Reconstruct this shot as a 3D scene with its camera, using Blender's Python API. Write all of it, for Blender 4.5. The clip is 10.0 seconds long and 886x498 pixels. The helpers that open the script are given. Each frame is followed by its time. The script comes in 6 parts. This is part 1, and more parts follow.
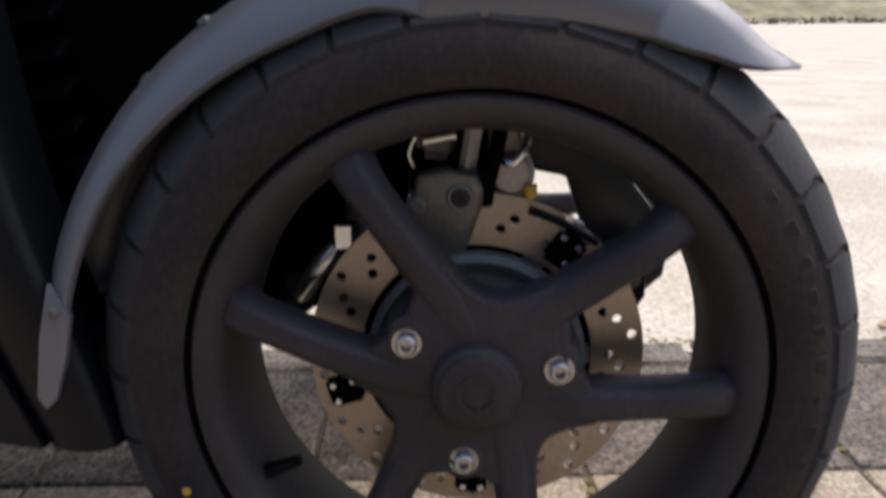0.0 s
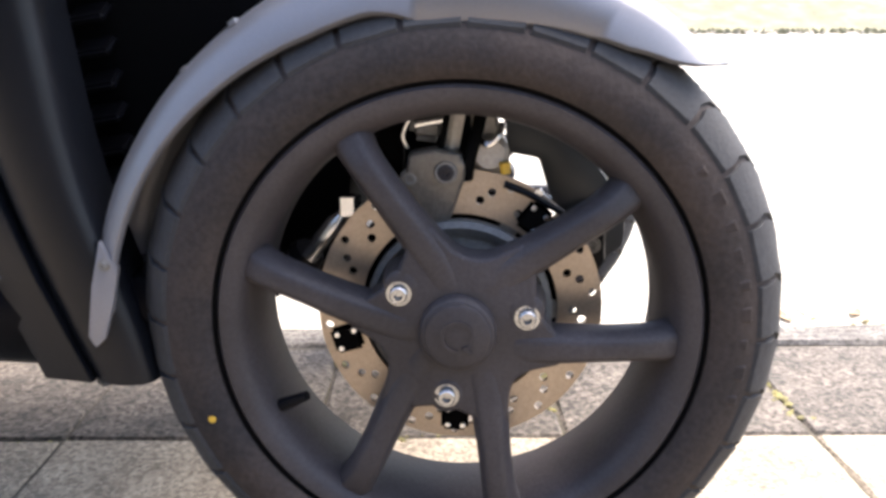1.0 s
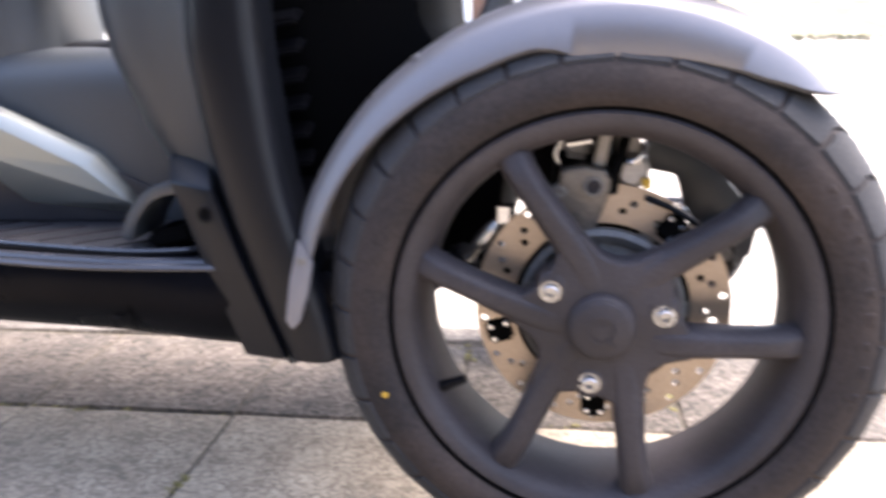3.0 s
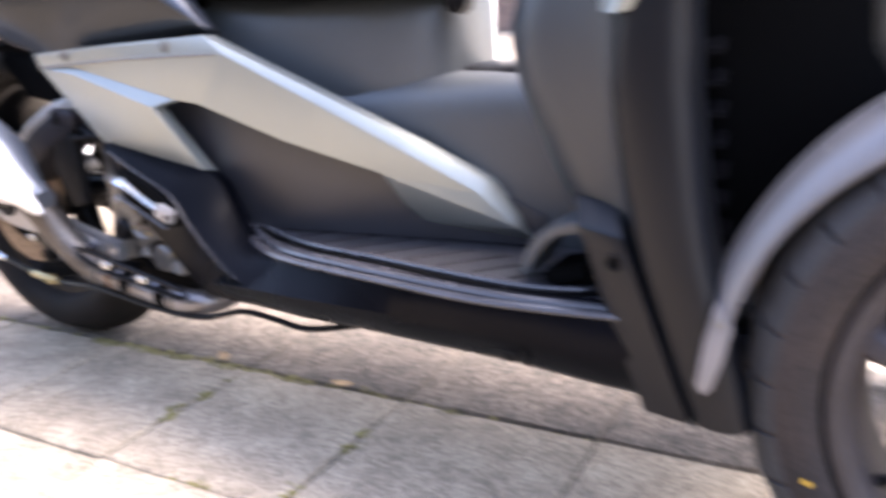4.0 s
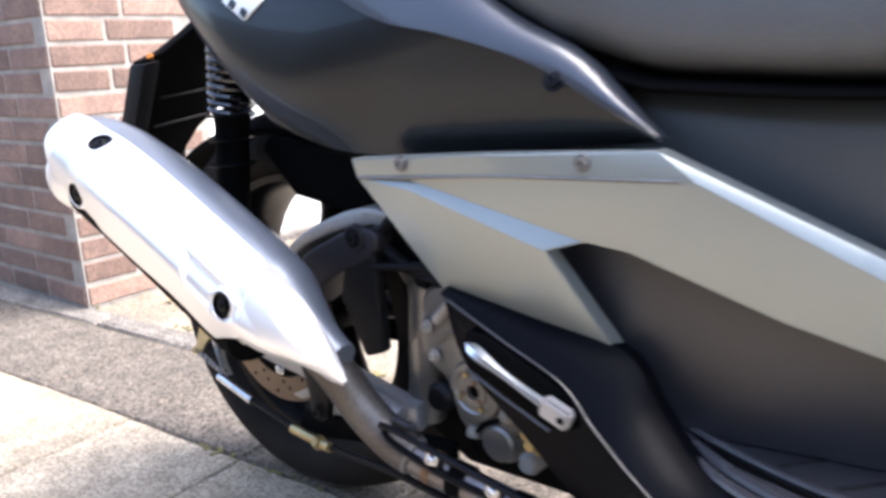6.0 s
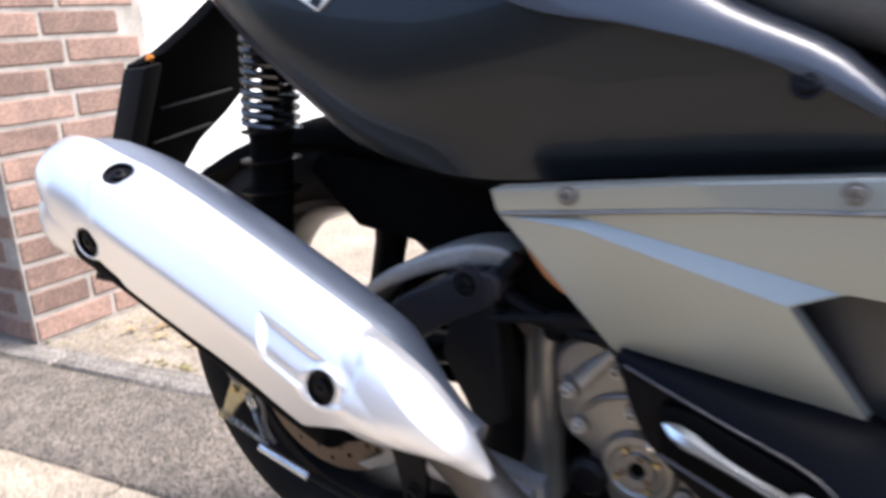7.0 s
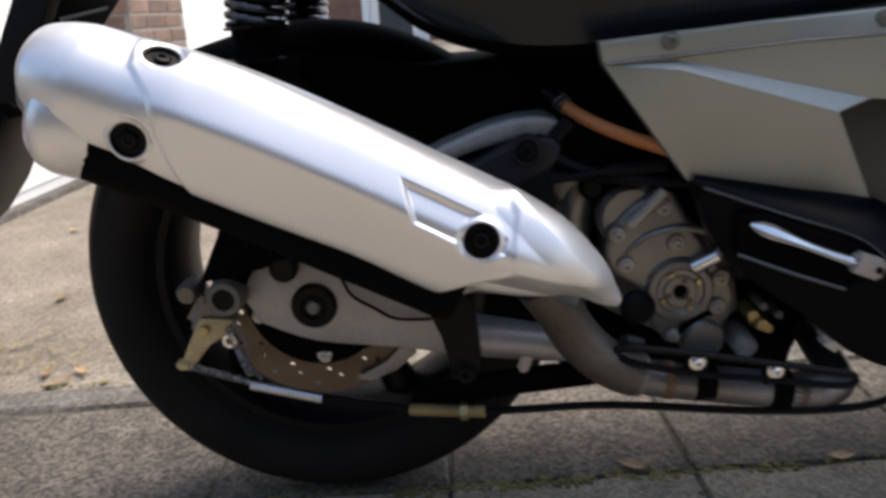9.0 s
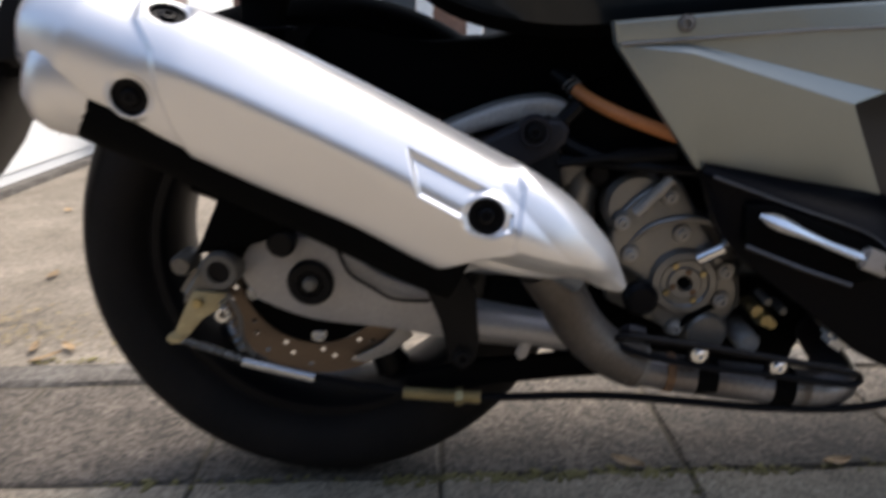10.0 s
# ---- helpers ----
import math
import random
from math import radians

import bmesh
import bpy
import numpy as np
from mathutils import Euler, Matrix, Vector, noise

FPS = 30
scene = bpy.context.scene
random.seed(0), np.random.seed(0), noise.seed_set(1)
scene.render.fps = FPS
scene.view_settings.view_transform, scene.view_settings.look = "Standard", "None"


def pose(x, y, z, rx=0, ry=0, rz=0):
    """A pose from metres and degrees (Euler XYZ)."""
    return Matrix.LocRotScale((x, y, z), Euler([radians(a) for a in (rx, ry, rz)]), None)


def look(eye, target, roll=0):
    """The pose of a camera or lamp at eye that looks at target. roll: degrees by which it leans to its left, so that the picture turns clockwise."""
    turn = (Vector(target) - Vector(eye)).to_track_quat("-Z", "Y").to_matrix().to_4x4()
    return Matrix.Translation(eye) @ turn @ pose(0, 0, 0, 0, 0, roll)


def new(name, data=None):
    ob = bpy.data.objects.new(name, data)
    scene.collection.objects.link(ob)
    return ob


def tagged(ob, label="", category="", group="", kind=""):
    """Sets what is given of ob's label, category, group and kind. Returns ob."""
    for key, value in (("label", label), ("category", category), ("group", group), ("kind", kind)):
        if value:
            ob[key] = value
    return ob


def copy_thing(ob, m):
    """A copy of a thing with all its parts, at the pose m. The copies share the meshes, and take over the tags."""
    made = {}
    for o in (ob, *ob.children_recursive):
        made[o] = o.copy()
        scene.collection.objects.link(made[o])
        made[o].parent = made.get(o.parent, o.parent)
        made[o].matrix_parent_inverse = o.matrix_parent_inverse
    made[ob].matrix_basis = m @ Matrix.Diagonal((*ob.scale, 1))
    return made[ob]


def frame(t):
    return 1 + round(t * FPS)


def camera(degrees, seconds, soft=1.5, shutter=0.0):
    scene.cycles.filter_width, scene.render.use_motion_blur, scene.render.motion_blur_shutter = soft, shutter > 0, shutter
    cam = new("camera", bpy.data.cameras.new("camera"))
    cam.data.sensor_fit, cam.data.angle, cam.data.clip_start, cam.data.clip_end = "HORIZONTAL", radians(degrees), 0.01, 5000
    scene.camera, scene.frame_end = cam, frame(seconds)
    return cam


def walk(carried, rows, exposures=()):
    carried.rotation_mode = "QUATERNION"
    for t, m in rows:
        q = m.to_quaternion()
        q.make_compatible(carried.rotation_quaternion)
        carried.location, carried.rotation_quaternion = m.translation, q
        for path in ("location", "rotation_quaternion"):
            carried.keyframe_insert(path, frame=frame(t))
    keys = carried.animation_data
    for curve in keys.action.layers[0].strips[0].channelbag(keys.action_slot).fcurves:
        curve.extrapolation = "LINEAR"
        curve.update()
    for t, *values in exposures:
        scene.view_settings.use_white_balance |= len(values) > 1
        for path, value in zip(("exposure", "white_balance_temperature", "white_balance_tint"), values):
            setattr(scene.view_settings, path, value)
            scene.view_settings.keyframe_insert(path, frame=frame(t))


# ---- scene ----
cam = camera(57.1, 10.0, soft=3.2, shutter=0.7)
PATH = [
    (0, (-0.006, -0.78, 0.5), (-0.067, 1.14, -0.057), -0.5),
    (0.5, (0.006, -0.821, 0.486), (-0.075, 1.082, -0.123), -0.6),
    (1, (0.014, -0.886, 0.497), (-0.068, 1.039, -0.042), -0.1),
    (1.5, (0.022, -0.942, 0.515), (-0.12, 0.958, -0.091), -1.3),
    (2, (0.027, -0.975, 0.531), (-0.076, 0.907, -0.139), -1.5),
    (2.2, (0.025, -0.979, 0.515), (-0.107, 0.913, -0.119), -1.6),
    (3.3, (-0.034, -0.985, 0.526), (-0.529, 0.884, 0.024), -0.9),
    (3.5, (-0.037, -0.975, 0.544), (-0.691, 0.845, 0.032), -1.6),
    (4, (-0.133, -0.95, 0.583), (-1.15, 0.674, 0.012), -3.2),
    (4.5, (-0.234, -0.91, 0.589), (-1.439, 0.604, 0.086), -3.5),
    (4.8, (-0.304, -0.877, 0.599), (-1.551, 0.611, 0.117), -3.5),
    (5, (-0.346, -0.861, 0.586), (-1.632, 0.617, 0.183), -2.8),
    (5.3, (-0.435, -0.843, 0.598), (-1.732, 0.62, 0.178), -3.3),
    (5.5, (-0.494, -0.826, 0.614), (-1.775, 0.666, 0.248), -2.4),
    (5.7, (-0.572, -0.822, 0.631), (-1.835, 0.682, 0.226), -2.6),
    (6.8, (-0.888, -0.76, 0.678), (-1.993, 0.802, 0.1), -4.0),
    (7, (-0.955, -0.768, 0.674), (-2.011, 0.846, 0.143), -4.3),
    (7.5, (-1.094, -0.774, 0.686), (-1.981, 0.931, 0.132), -4.4),
    (7.8, (-1.166, -0.785, 0.675), (-1.889, 0.975, 0.058), -3.7),
    (8, (-1.211, -0.798, 0.66), (-1.85, 0.999, 0.059), -2.6),
    (8.2, (-1.259, -0.829, 0.651), (-1.794, 1.015, 0.089), -3.5),
    (8.5, (-1.319, -0.881, 0.636), (-1.65, 0.992, 0.017), -4.9),
    (8.8, (-1.359, -0.93, 0.609), (-1.537, 0.969, 0.006), -3.5),
    (9, (-1.372, -0.962, 0.583), (-1.469, 0.955, 0.021), -3.7),
    (9.2, (-1.371, -0.981, 0.573), (-1.451, 0.943, 0.032), -3.7),
    (9.5, (-1.371, -1.006, 0.553), (-1.569, 0.891, -0.046), -3.0),
    (10, (-1.381, -0.954, 0.556), (-1.463, 0.967, 0.003), -1.1),
]


def ease(x, a, b):
    k = min(max((x - a) / (b - a), 0), 1)
    return k * k * (3 - 2 * k)


EXPOSURES = [(t, e, k, 13 + 7 * ease(t, 2.2, 3.4) * (1 - ease(t, 4.3, 5.2)) - 3 * ease(t, 7.0, 8.5)) for t, e, k in (
    (0, 0.95, 6600), (0.5, 1.75, 6600), (1.0, 2.5, 6550), (2.0, 2.8, 6550), (3.5, 2.88, 6500), (4.0, 3.22, 6600), (4.5, 3.38, 6400), (5.0, 3.33, 6350), (5.5, 2.97, 6300), (7.0, 2.2, 6280),
    (7.5, 1.95, 6430), (8.0, 1.45, 6550), (8.5, 1.2, 6550), (9.0, 1.1, 6600), (9.5, 1.15, 6650), (10, 1.1, 6600))]
walk(cam, [(t, look(eye, target, roll)) for t, eye, target, roll in PATH], EXPOSURES)

# ---- world and light: bright overcast sky with a wide soft sun ----
SUN_ELEVATION, SUN_AZIMUTH = 60.0, 48.0
world = bpy.data.worlds.new("sky")
scene.world = world
world.use_nodes = True
wn = world.node_tree.nodes
sky = wn.new("ShaderNodeTexSky")
sky.sky_type, sky.sun_disc = "NISHITA", False
sky.sun_elevation, sky.sun_rotation = radians(SUN_ELEVATION), radians(SUN_AZIMUTH)
sky.air_density, sky.dust_density = 1.0, 4.0
wn["Background"].inputs["Strength"].default_value = 0.15
world.node_tree.links.new(sky.outputs[0], wn["Background"].inputs["Color"])
sun = new("sun", bpy.data.lights.new("sun", "SUN"))
sun.data.energy, sun.data.angle, sun.data.color = 1.5, radians(50), (1.0, 0.95, 0.88)
a, e = radians(SUN_AZIMUTH), radians(SUN_ELEVATION)
sun.matrix_world = look((math.sin(a) * math.cos(e) * 9, math.cos(a) * math.cos(e) * 9, math.sin(e) * 9), (0, 0, 0))


# ---- materials ----
def material(name, colour, rough=0.5, metal=0.0, vary=0.25, scale=6.0, fine=90.0, bump=0.15, second=None, coat=0.0, each=0.0, spots=0.0, spec=0.5):
    """Two scales of noise over the base colour, with roughness wear and fine relief. second: a colour for the broad stains."""
    m = bpy.data.materials.new(name)
    m.use_nodes = True
    n, link = m.node_tree.nodes, m.node_tree.links.new
    b = n["Principled BSDF"]
    coord = n.new("ShaderNodeTexCoord")
    broad, grain = n.new("ShaderNodeTexNoise"), n.new("ShaderNodeTexNoise")
    broad.inputs["Scale"].default_value, broad.inputs["Detail"].default_value = scale, 6
    grain.inputs["Scale"].default_value, grain.inputs["Detail"].default_value = fine, 4
    place = coord.outputs["Object"]
    if each:
        # shift the noise from piece to piece so that no two look alike
        who, shift = n.new("ShaderNodeObjectInfo"), n.new("ShaderNodeVectorMath")
        shift.operation = "MULTIPLY_ADD"
        link(who.outputs["Random"], shift.inputs[0])
        shift.inputs[1].default_value = (37.0, 53.0, 71.0)
        link(place, shift.inputs[2])
        place = shift.outputs["Vector"]
    for t in (broad, grain):
        link(place, t.inputs["Vector"])
    ramp = n.new("ShaderNodeValToRGB")
    ramp.color_ramp.elements[0].position, ramp.color_ramp.elements[1].position = 0.35, 0.68
    low = second or [c * (1 - vary) for c in colour]
    ramp.color_ramp.elements[0].color, ramp.color_ramp.elements[1].color = (*low, 1), (*colour, 1)
    link(broad.outputs["Fac"], ramp.inputs["Fac"])
    mix = n.new("ShaderNodeMix")
    mix.data_type, mix.blend_type = "RGBA", "OVERLAY"
    mix.inputs["Factor"].default_value = vary
    link(ramp.outputs["Color"], mix.inputs["A"])
    link(grain.outputs["Fac"], mix.inputs["B"])
    last = mix.outputs["Result"]
    if spots:
        vor = n.new("ShaderNodeTexVoronoi")
        vor.inputs["Scale"].default_value = fine * 1.6
        link(place, vor.inputs["Vector"])
        sep = n.new("ShaderNodeSeparateColor")
        link(vor.outputs["Color"], sep.inputs["Color"])
        rng = n.new("ShaderNodeMapRange")
        rng.inputs["To Min"].default_value, rng.inputs["To Max"].default_value = 1 - spots, 1 + spots
        link(sep.outputs["Red"], rng.inputs["Value"])
        mul = n.new("ShaderNodeVectorMath")
        mul.operation = "SCALE"
        link(last, mul.inputs[0])
        link(rng.outputs["Result"], mul.inputs["Scale"])
        last = mul.outputs["Vector"]
    if each:
        info, rng, mul = n.new("ShaderNodeObjectInfo"), n.new("ShaderNodeMapRange"), n.new("ShaderNodeVectorMath")
        rng.inputs["To Min"].default_value, rng.inputs["To Max"].default_value = 1 - each, 1 + each
        mul.operation = "SCALE"
        link(info.outputs["Random"], rng.inputs["Value"])
        link(last, mul.inputs[0])
        link(rng.outputs["Result"], mul.inputs["Scale"])
        last = mul.outputs["Vector"]
    link(last, b.inputs["Base Color"])
    wear = n.new("ShaderNodeMapRange")
    wear.inputs["To Min"].default_value, wear.inputs["To Max"].default_value = max(rough - 0.1, 0.03), min(rough + 0.12, 1)
    link(broad.outputs["Fac"], wear.inputs["Value"])
    link(wear.outputs["Result"], b.inputs["Roughness"])
    b.inputs["Metallic"].default_value = metal
    b.inputs["Specular IOR Level"].default_value = spec
    b.inputs["Coat Weight"].default_value = coat
    if bump:
        bp = n.new("ShaderNodeBump")
        bp.inputs["Strength"].default_value, bp.inputs["Distance"].default_value = bump, 0.002
        link(grain.outputs["Fac"], bp.inputs["Height"])
        link(bp.outputs["Normal"], b.inputs["Normal"])
    return m


BLACK = material("black plastic", (0.0045, 0.0047, 0.0062), 0.34, 0, 0.3, 4, 700, 0.12, spec=0.12)
BLACK_MATT = material("matt black plastic", (0.008, 0.008, 0.0088), 0.6, 0, 0.3, 5, 500, 0.2, spec=0.12)
# Near-black base bakes the shade of inner parts, gaps and holes into the colour.
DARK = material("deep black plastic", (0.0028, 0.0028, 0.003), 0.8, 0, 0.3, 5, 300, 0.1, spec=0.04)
KNEE = material("dark grey plastic", (0.043, 0.0505, 0.057), 0.42, 0, 0.25, 4, 600, 0.12, spec=0.65)
SOOT = material("sooty brown exhaust steel", (0.12, 0.112, 0.106), 0.45, 0.7, 0.4, 14, 200, 0.2, second=(0.075, 0.064, 0.056))
STRIP = material("smooth blue black plastic", (0.0055, 0.0065, 0.009), 0.3, 0, 0.25, 4, 600, 0.12, spec=0.2)
GLOSS = material("glossy black enamel", (0.006, 0.006, 0.007), 0.16, 0, 0.2, 30, 300, 0.04, spec=0.9)
# Tunnel plastic with shade put into its colour, so the leg shield looks less lit.
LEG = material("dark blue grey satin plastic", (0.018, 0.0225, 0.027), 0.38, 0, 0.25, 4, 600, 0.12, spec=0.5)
EDGE = material("glossy rubber edge", (0.045, 0.044, 0.05), 0.25, 0, 0.3, 12, 400, 0.15, spec=0.8)
RECESS = material("scuffed black plastic", (0.018, 0.0188, 0.0235), 0.38, 0, 0.3, 6, 500, 0.15, spec=0.7)
SKIRT = material("scuffed black skirt plastic", (0.0026, 0.0029, 0.0046), 0.27, 0, 0.3, 4, 700, 0.12, spec=0.05)
NAVY = material("blue black cast metal", (0.02, 0.019, 0.024), 0.45, 0.1, 0.3, 8, 400, 0.15, spec=0.3)
GREY_PAINT = material("satin graphite paint", (0.0125, 0.0155, 0.018), 0.3, 0.3, 0.2, 3, 900, 0.05, spec=0.2, coat=0.2)
TRIM_PAINT = material("satin steel grey paint", (0.043, 0.049, 0.062), 0.3, 0.35, 0.15, 3, 900, 0.05, coat=0.5)
FENDER = material("satin mid grey paint", (0.18, 0.18, 0.194), 0.42, 0.45, 0.15, 5, 800, 0.06)
ARM = material("silver painted alloy", (0.37, 0.365, 0.37), 0.42, 0.45, 0.2, 8, 300, 0.12)
SILVER = material("silver metallic paint", (0.268, 0.29, 0.274), 0.36, 0.6, 0.12, 3, 1200, 0.05, coat=0.12)
SHIELD = material("bright silver heat shield", (0.8, 0.8, 0.81), 0.37, 0.72, 0.08, 3, 1000, 0.05, coat=0.2)
SHELL = material("dull blue grey silencer steel", (0.16, 0.185, 0.23), 0.42, 0.6, 0.12, 5, 500, 0.06)
WHEEL = material("satin black wheel paint", (0.0455, 0.0405, 0.0435), 0.5, 0.0, 0.45, 9, 320, 0.16, spec=0.28)
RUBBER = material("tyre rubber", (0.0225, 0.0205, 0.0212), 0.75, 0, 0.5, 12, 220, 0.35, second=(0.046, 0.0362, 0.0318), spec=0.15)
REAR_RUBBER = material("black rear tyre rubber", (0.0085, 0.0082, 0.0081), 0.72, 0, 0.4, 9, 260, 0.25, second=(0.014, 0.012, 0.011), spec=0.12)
TREAD = material("worn tread rubber", (0.037, 0.038, 0.041), 0.75, 0, 0.35, 12, 240, 0.3, spec=0.25)
MAT = material("ribbed rubber mat", (0.024, 0.024, 0.029), 0.45, 0, 0.45, 12, 400, 0.35, second=(0.016, 0.016, 0.02), spec=0.6)
DISC = material("brake disc steel", (0.43, 0.36, 0.29), 0.4, 0.85, 0.25, 8, 400, 0.1)
ALU = material("cast aluminium", (0.46, 0.44, 0.41), 0.5, 0.5, 0.3, 9, 300, 0.1, second=(0.3, 0.285, 0.26))
CASE = material("dull engine casting", (0.235, 0.228, 0.215), 0.34, 0.7, 0.25, 6, 500, 0.1, second=(0.17, 0.162, 0.15))
ALU_DARK = material("sooty cast aluminium", (0.2, 0.195, 0.185), 0.55, 0.5, 0.35, 10, 300, 0.3)
CALIPER = material("brownish cast caliper", (0.19, 0.178, 0.16), 0.42, 0.6, 0.35, 14, 260, 0.3)
STEEL = material("zinc plated steel", (0.72, 0.73, 0.74), 0.22, 1.0, 0.15, 30, 300, 0.05)
BOLT = material("dull zinc bolt", (0.42, 0.43, 0.44), 0.24, 1.0, 0.3, 60, 400, 0.1)
CHROME = material("polished aluminium", (0.8, 0.8, 0.8), 0.2, 1.0, 0.1, 20, 200, 0.05)
PIPE = material("burnt exhaust steel", (0.21, 0.215, 0.235), 0.34, 0.85, 0.4, 12, 200, 0.15, second=(0.125, 0.108, 0.096))
ZINC = material("yellow zinc plate", (0.48, 0.42, 0.26), 0.45, 0.7, 0.3, 30, 300, 0.15)
# Brown steel, darkened to put the shadow on the rear disc into its colour.
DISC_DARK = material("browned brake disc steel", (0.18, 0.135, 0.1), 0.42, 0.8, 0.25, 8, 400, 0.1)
RUST = material("rusty steel", (0.2, 0.11, 0.05), 0.75, 0.2, 0.4, 60, 300, 0.3, second=(0.1, 0.055, 0.03))
BRASS = material("brass", (0.5, 0.4, 0.2), 0.38, 0.9, 0.25, 40, 300, 0.1)
ORANGE = material("orange rubber hose", (0.55, 0.2, 0.06), 0.45, 0, 0.25, 20, 300, 0.1)
AMBER = material("amber lens", (0.8, 0.28, 0.05), 0.2, 0, 0.1, 20, 100, 0)
YELLOW = material("yellow paint mark", (0.55, 0.34, 0.03), 0.5, 0, 0.1, 30, 200, 0)
BADGE = material("pale badge", (0.7, 0.7, 0.68), 0.35, 0.3, 0.1, 30, 200, 0)
SEAT = material("grained seat vinyl", (0.078, 0.084, 0.09), 0.5, 0, 0.25, 5, 350, 0.35, spec=0.45)
SLAB = material("concrete paving slab", (0.308, 0.262, 0.197), 0.88, 0, 0.45, 18, 160, 0.7, second=(0.21, 0.175, 0.129), each=0.12, spots=0.42)
# Dark aggregate, made darker still for the scooter's shade on this row.
ROUGH_SLAB = material("exposed aggregate slab", (0.109, 0.092, 0.075), 0.9, 0, 0.5, 20, 130, 0.8, second=(0.062, 0.053, 0.042), each=0.1, spots=0.7)
KERB = material("grey concrete edging", (0.15, 0.137, 0.122), 0.92, 0, 0.55, 14, 120, 0.9, second=(0.09, 0.08, 0.068), each=0.1, spots=0.45)
GRIT = material("sandy joint grit", (0.085, 0.072, 0.05), 0.95, 0, 0.5, 15, 200, 0.8, spots=0.3)
GROUND = material("gravelly asphalt", (0.22, 0.19, 0.152), 0.92, 0, 0.45, 5, 110, 0.8, second=(0.14, 0.118, 0.09), spots=0.35)
LIT_GROUND = material("pale concrete drive", (0.44, 0.415, 0.36), 0.92, 0, 0.4, 2.2, 90, 0.7, second=(0.34, 0.31, 0.25), spots=0.2)
BRICK = material("red brown brick", (0.235, 0.15, 0.115), 0.85, 0, 0.45, 12, 130, 0.7, second=(0.145, 0.094, 0.074), each=0.3, spots=0.2)
MORTAR = material("pale mortar", (0.35, 0.32, 0.28), 0.9, 0, 0.35, 15, 160, 0.6)
WHITE = material("white paint", (0.8, 0.8, 0.78), 0.5, 0, 0.08, 2, 200, 0.1)
WOOD = material("brown stained boards", (0.22, 0.115, 0.075), 0.6, 0, 0.35, 5, 60, 0.3, each=0.12)
LEAF = material("dry leaf", (0.36, 0.25, 0.13), 0.75, 0, 0.4, 60, 300, 0.3, second=(0.24, 0.155, 0.08), each=0.35)
LITTER = material("yellow brown leaf litter", (0.29, 0.225, 0.125), 0.85, 0, 0.4, 25, 300, 0.3, second=(0.19, 0.16, 0.085))
MOSS = material("olive moss", (0.2, 0.175, 0.06), 0.95, 0, 0.5, 40, 300, 0.6)
GLASS = material("dark car glass", (0.05, 0.06, 0.07), 0.08, 0, 0.1, 5, 50, 0)
SHADE_WALL = material("dark stained fence", (0.05, 0.052, 0.05), 0.8, 0, 0.4, 3, 40, 0.3)
GRASS = material("verge grass", (0.26, 0.245, 0.14), 0.9, 0, 0.5, 1, 30, 0.5)


# ---- mesh builders ----
def along(x, xs, ys):
    return float(np.interp(x, xs, ys))


def part(name, bm, mat, parent=None, label="", angle=32):
    bmesh.ops.recalc_face_normals(bm, faces=bm.faces)
    me = bpy.data.meshes.new(name)
    bm.to_mesh(me)
    bm.free()
    for p in me.polygons:
        p.use_smooth = True
    me.set_sharp_from_angle(angle=radians(angle))
    me.materials.append(mat)
    ob = new(name, me)
    if parent:
        ob.parent = parent
        if parent.data is None:
            ob.matrix_parent_inverse = Matrix.Translation(parent.location).inverted()
    if label:
        tagged(ob, label)
    return ob


def thing(name, label, category, at, group="", kind=""):
    ob = new(name)
    ob.location = at
    ob.empty_display_size = 0.1
    return tagged(ob, label, category, group, kind)


def spline(points, n):
    """n points evenly along a smooth curve through the given ones."""
    p = [Vector(q) for q in points]
    dense = []
    for i in range(len(p) - 1):
        a, b, c, d = p[max(i - 1, 0)], p[i], p[i + 1], p[min(i + 2, len(p) - 1)]
        for k in range(24):
            t = k / 24
            dense.append(0.5 * (2 * b + (c - a) * t + (2 * a - 5 * b + 4 * c - d) * t * t + (3 * b - a - 3 * c + d) * t ** 3))
    dense.append(p[-1])
    run = [0.0]
    for u, v in zip(dense, dense[1:]):
        run.append(run[-1] + (v - u).length)
    out, j = [], 0
    for i in range(n):
        s = run[-1] * i / (n - 1)
        while j < len(run) - 2 and run[j + 1] < s:
            j += 1
        f = (s - run[j]) / max(run[j + 1] - run[j], 1e-9)
        out.append(dense[j].lerp(dense[j + 1], min(max(f, 0), 1)))
    return out


def grid_faces(bm, rings, closed=True):
    vs = [[bm.verts.new(p) for p in r] for r in rings]
    for r, s in zip(vs, vs[1:]):
        n = len(r)
        for i in range(n if closed else n - 1):
            bm.faces.new((r[i], r[(i + 1) % n], s[(i + 1) % n], s[i]))
    return vs


def loft(rings, caps=True):
    bm = bmesh.new()
    vs = grid_faces(bm, rings)
    if caps:
        bm.faces.new(vs[0])
        bm.faces.new(list(reversed(vs[-1])))
    return bm


def sheet(rows, back=(0, 0.004, 0)):
    """An open skin through the rows with a thickness, closed round its edge."""
    bm = bmesh.new()
    f = grid_faces(bm, rows, False)
    b = grid_faces(bm, [[Vector(p) + Vector(back) for p in r] for r in rows], False)
    edge = lambda g: g[0] + [r[-1] for r in g[1:]] + list(reversed(g[-1]))[1:] + [r[0] for r in reversed(g)][1:-1]
    ef, eb = edge(f), edge(b)
    for i in range(len(ef)):
        j = (i + 1) % len(ef)
        bm.faces.new((ef[i], ef[j], eb[j], eb[i]))
    return bm


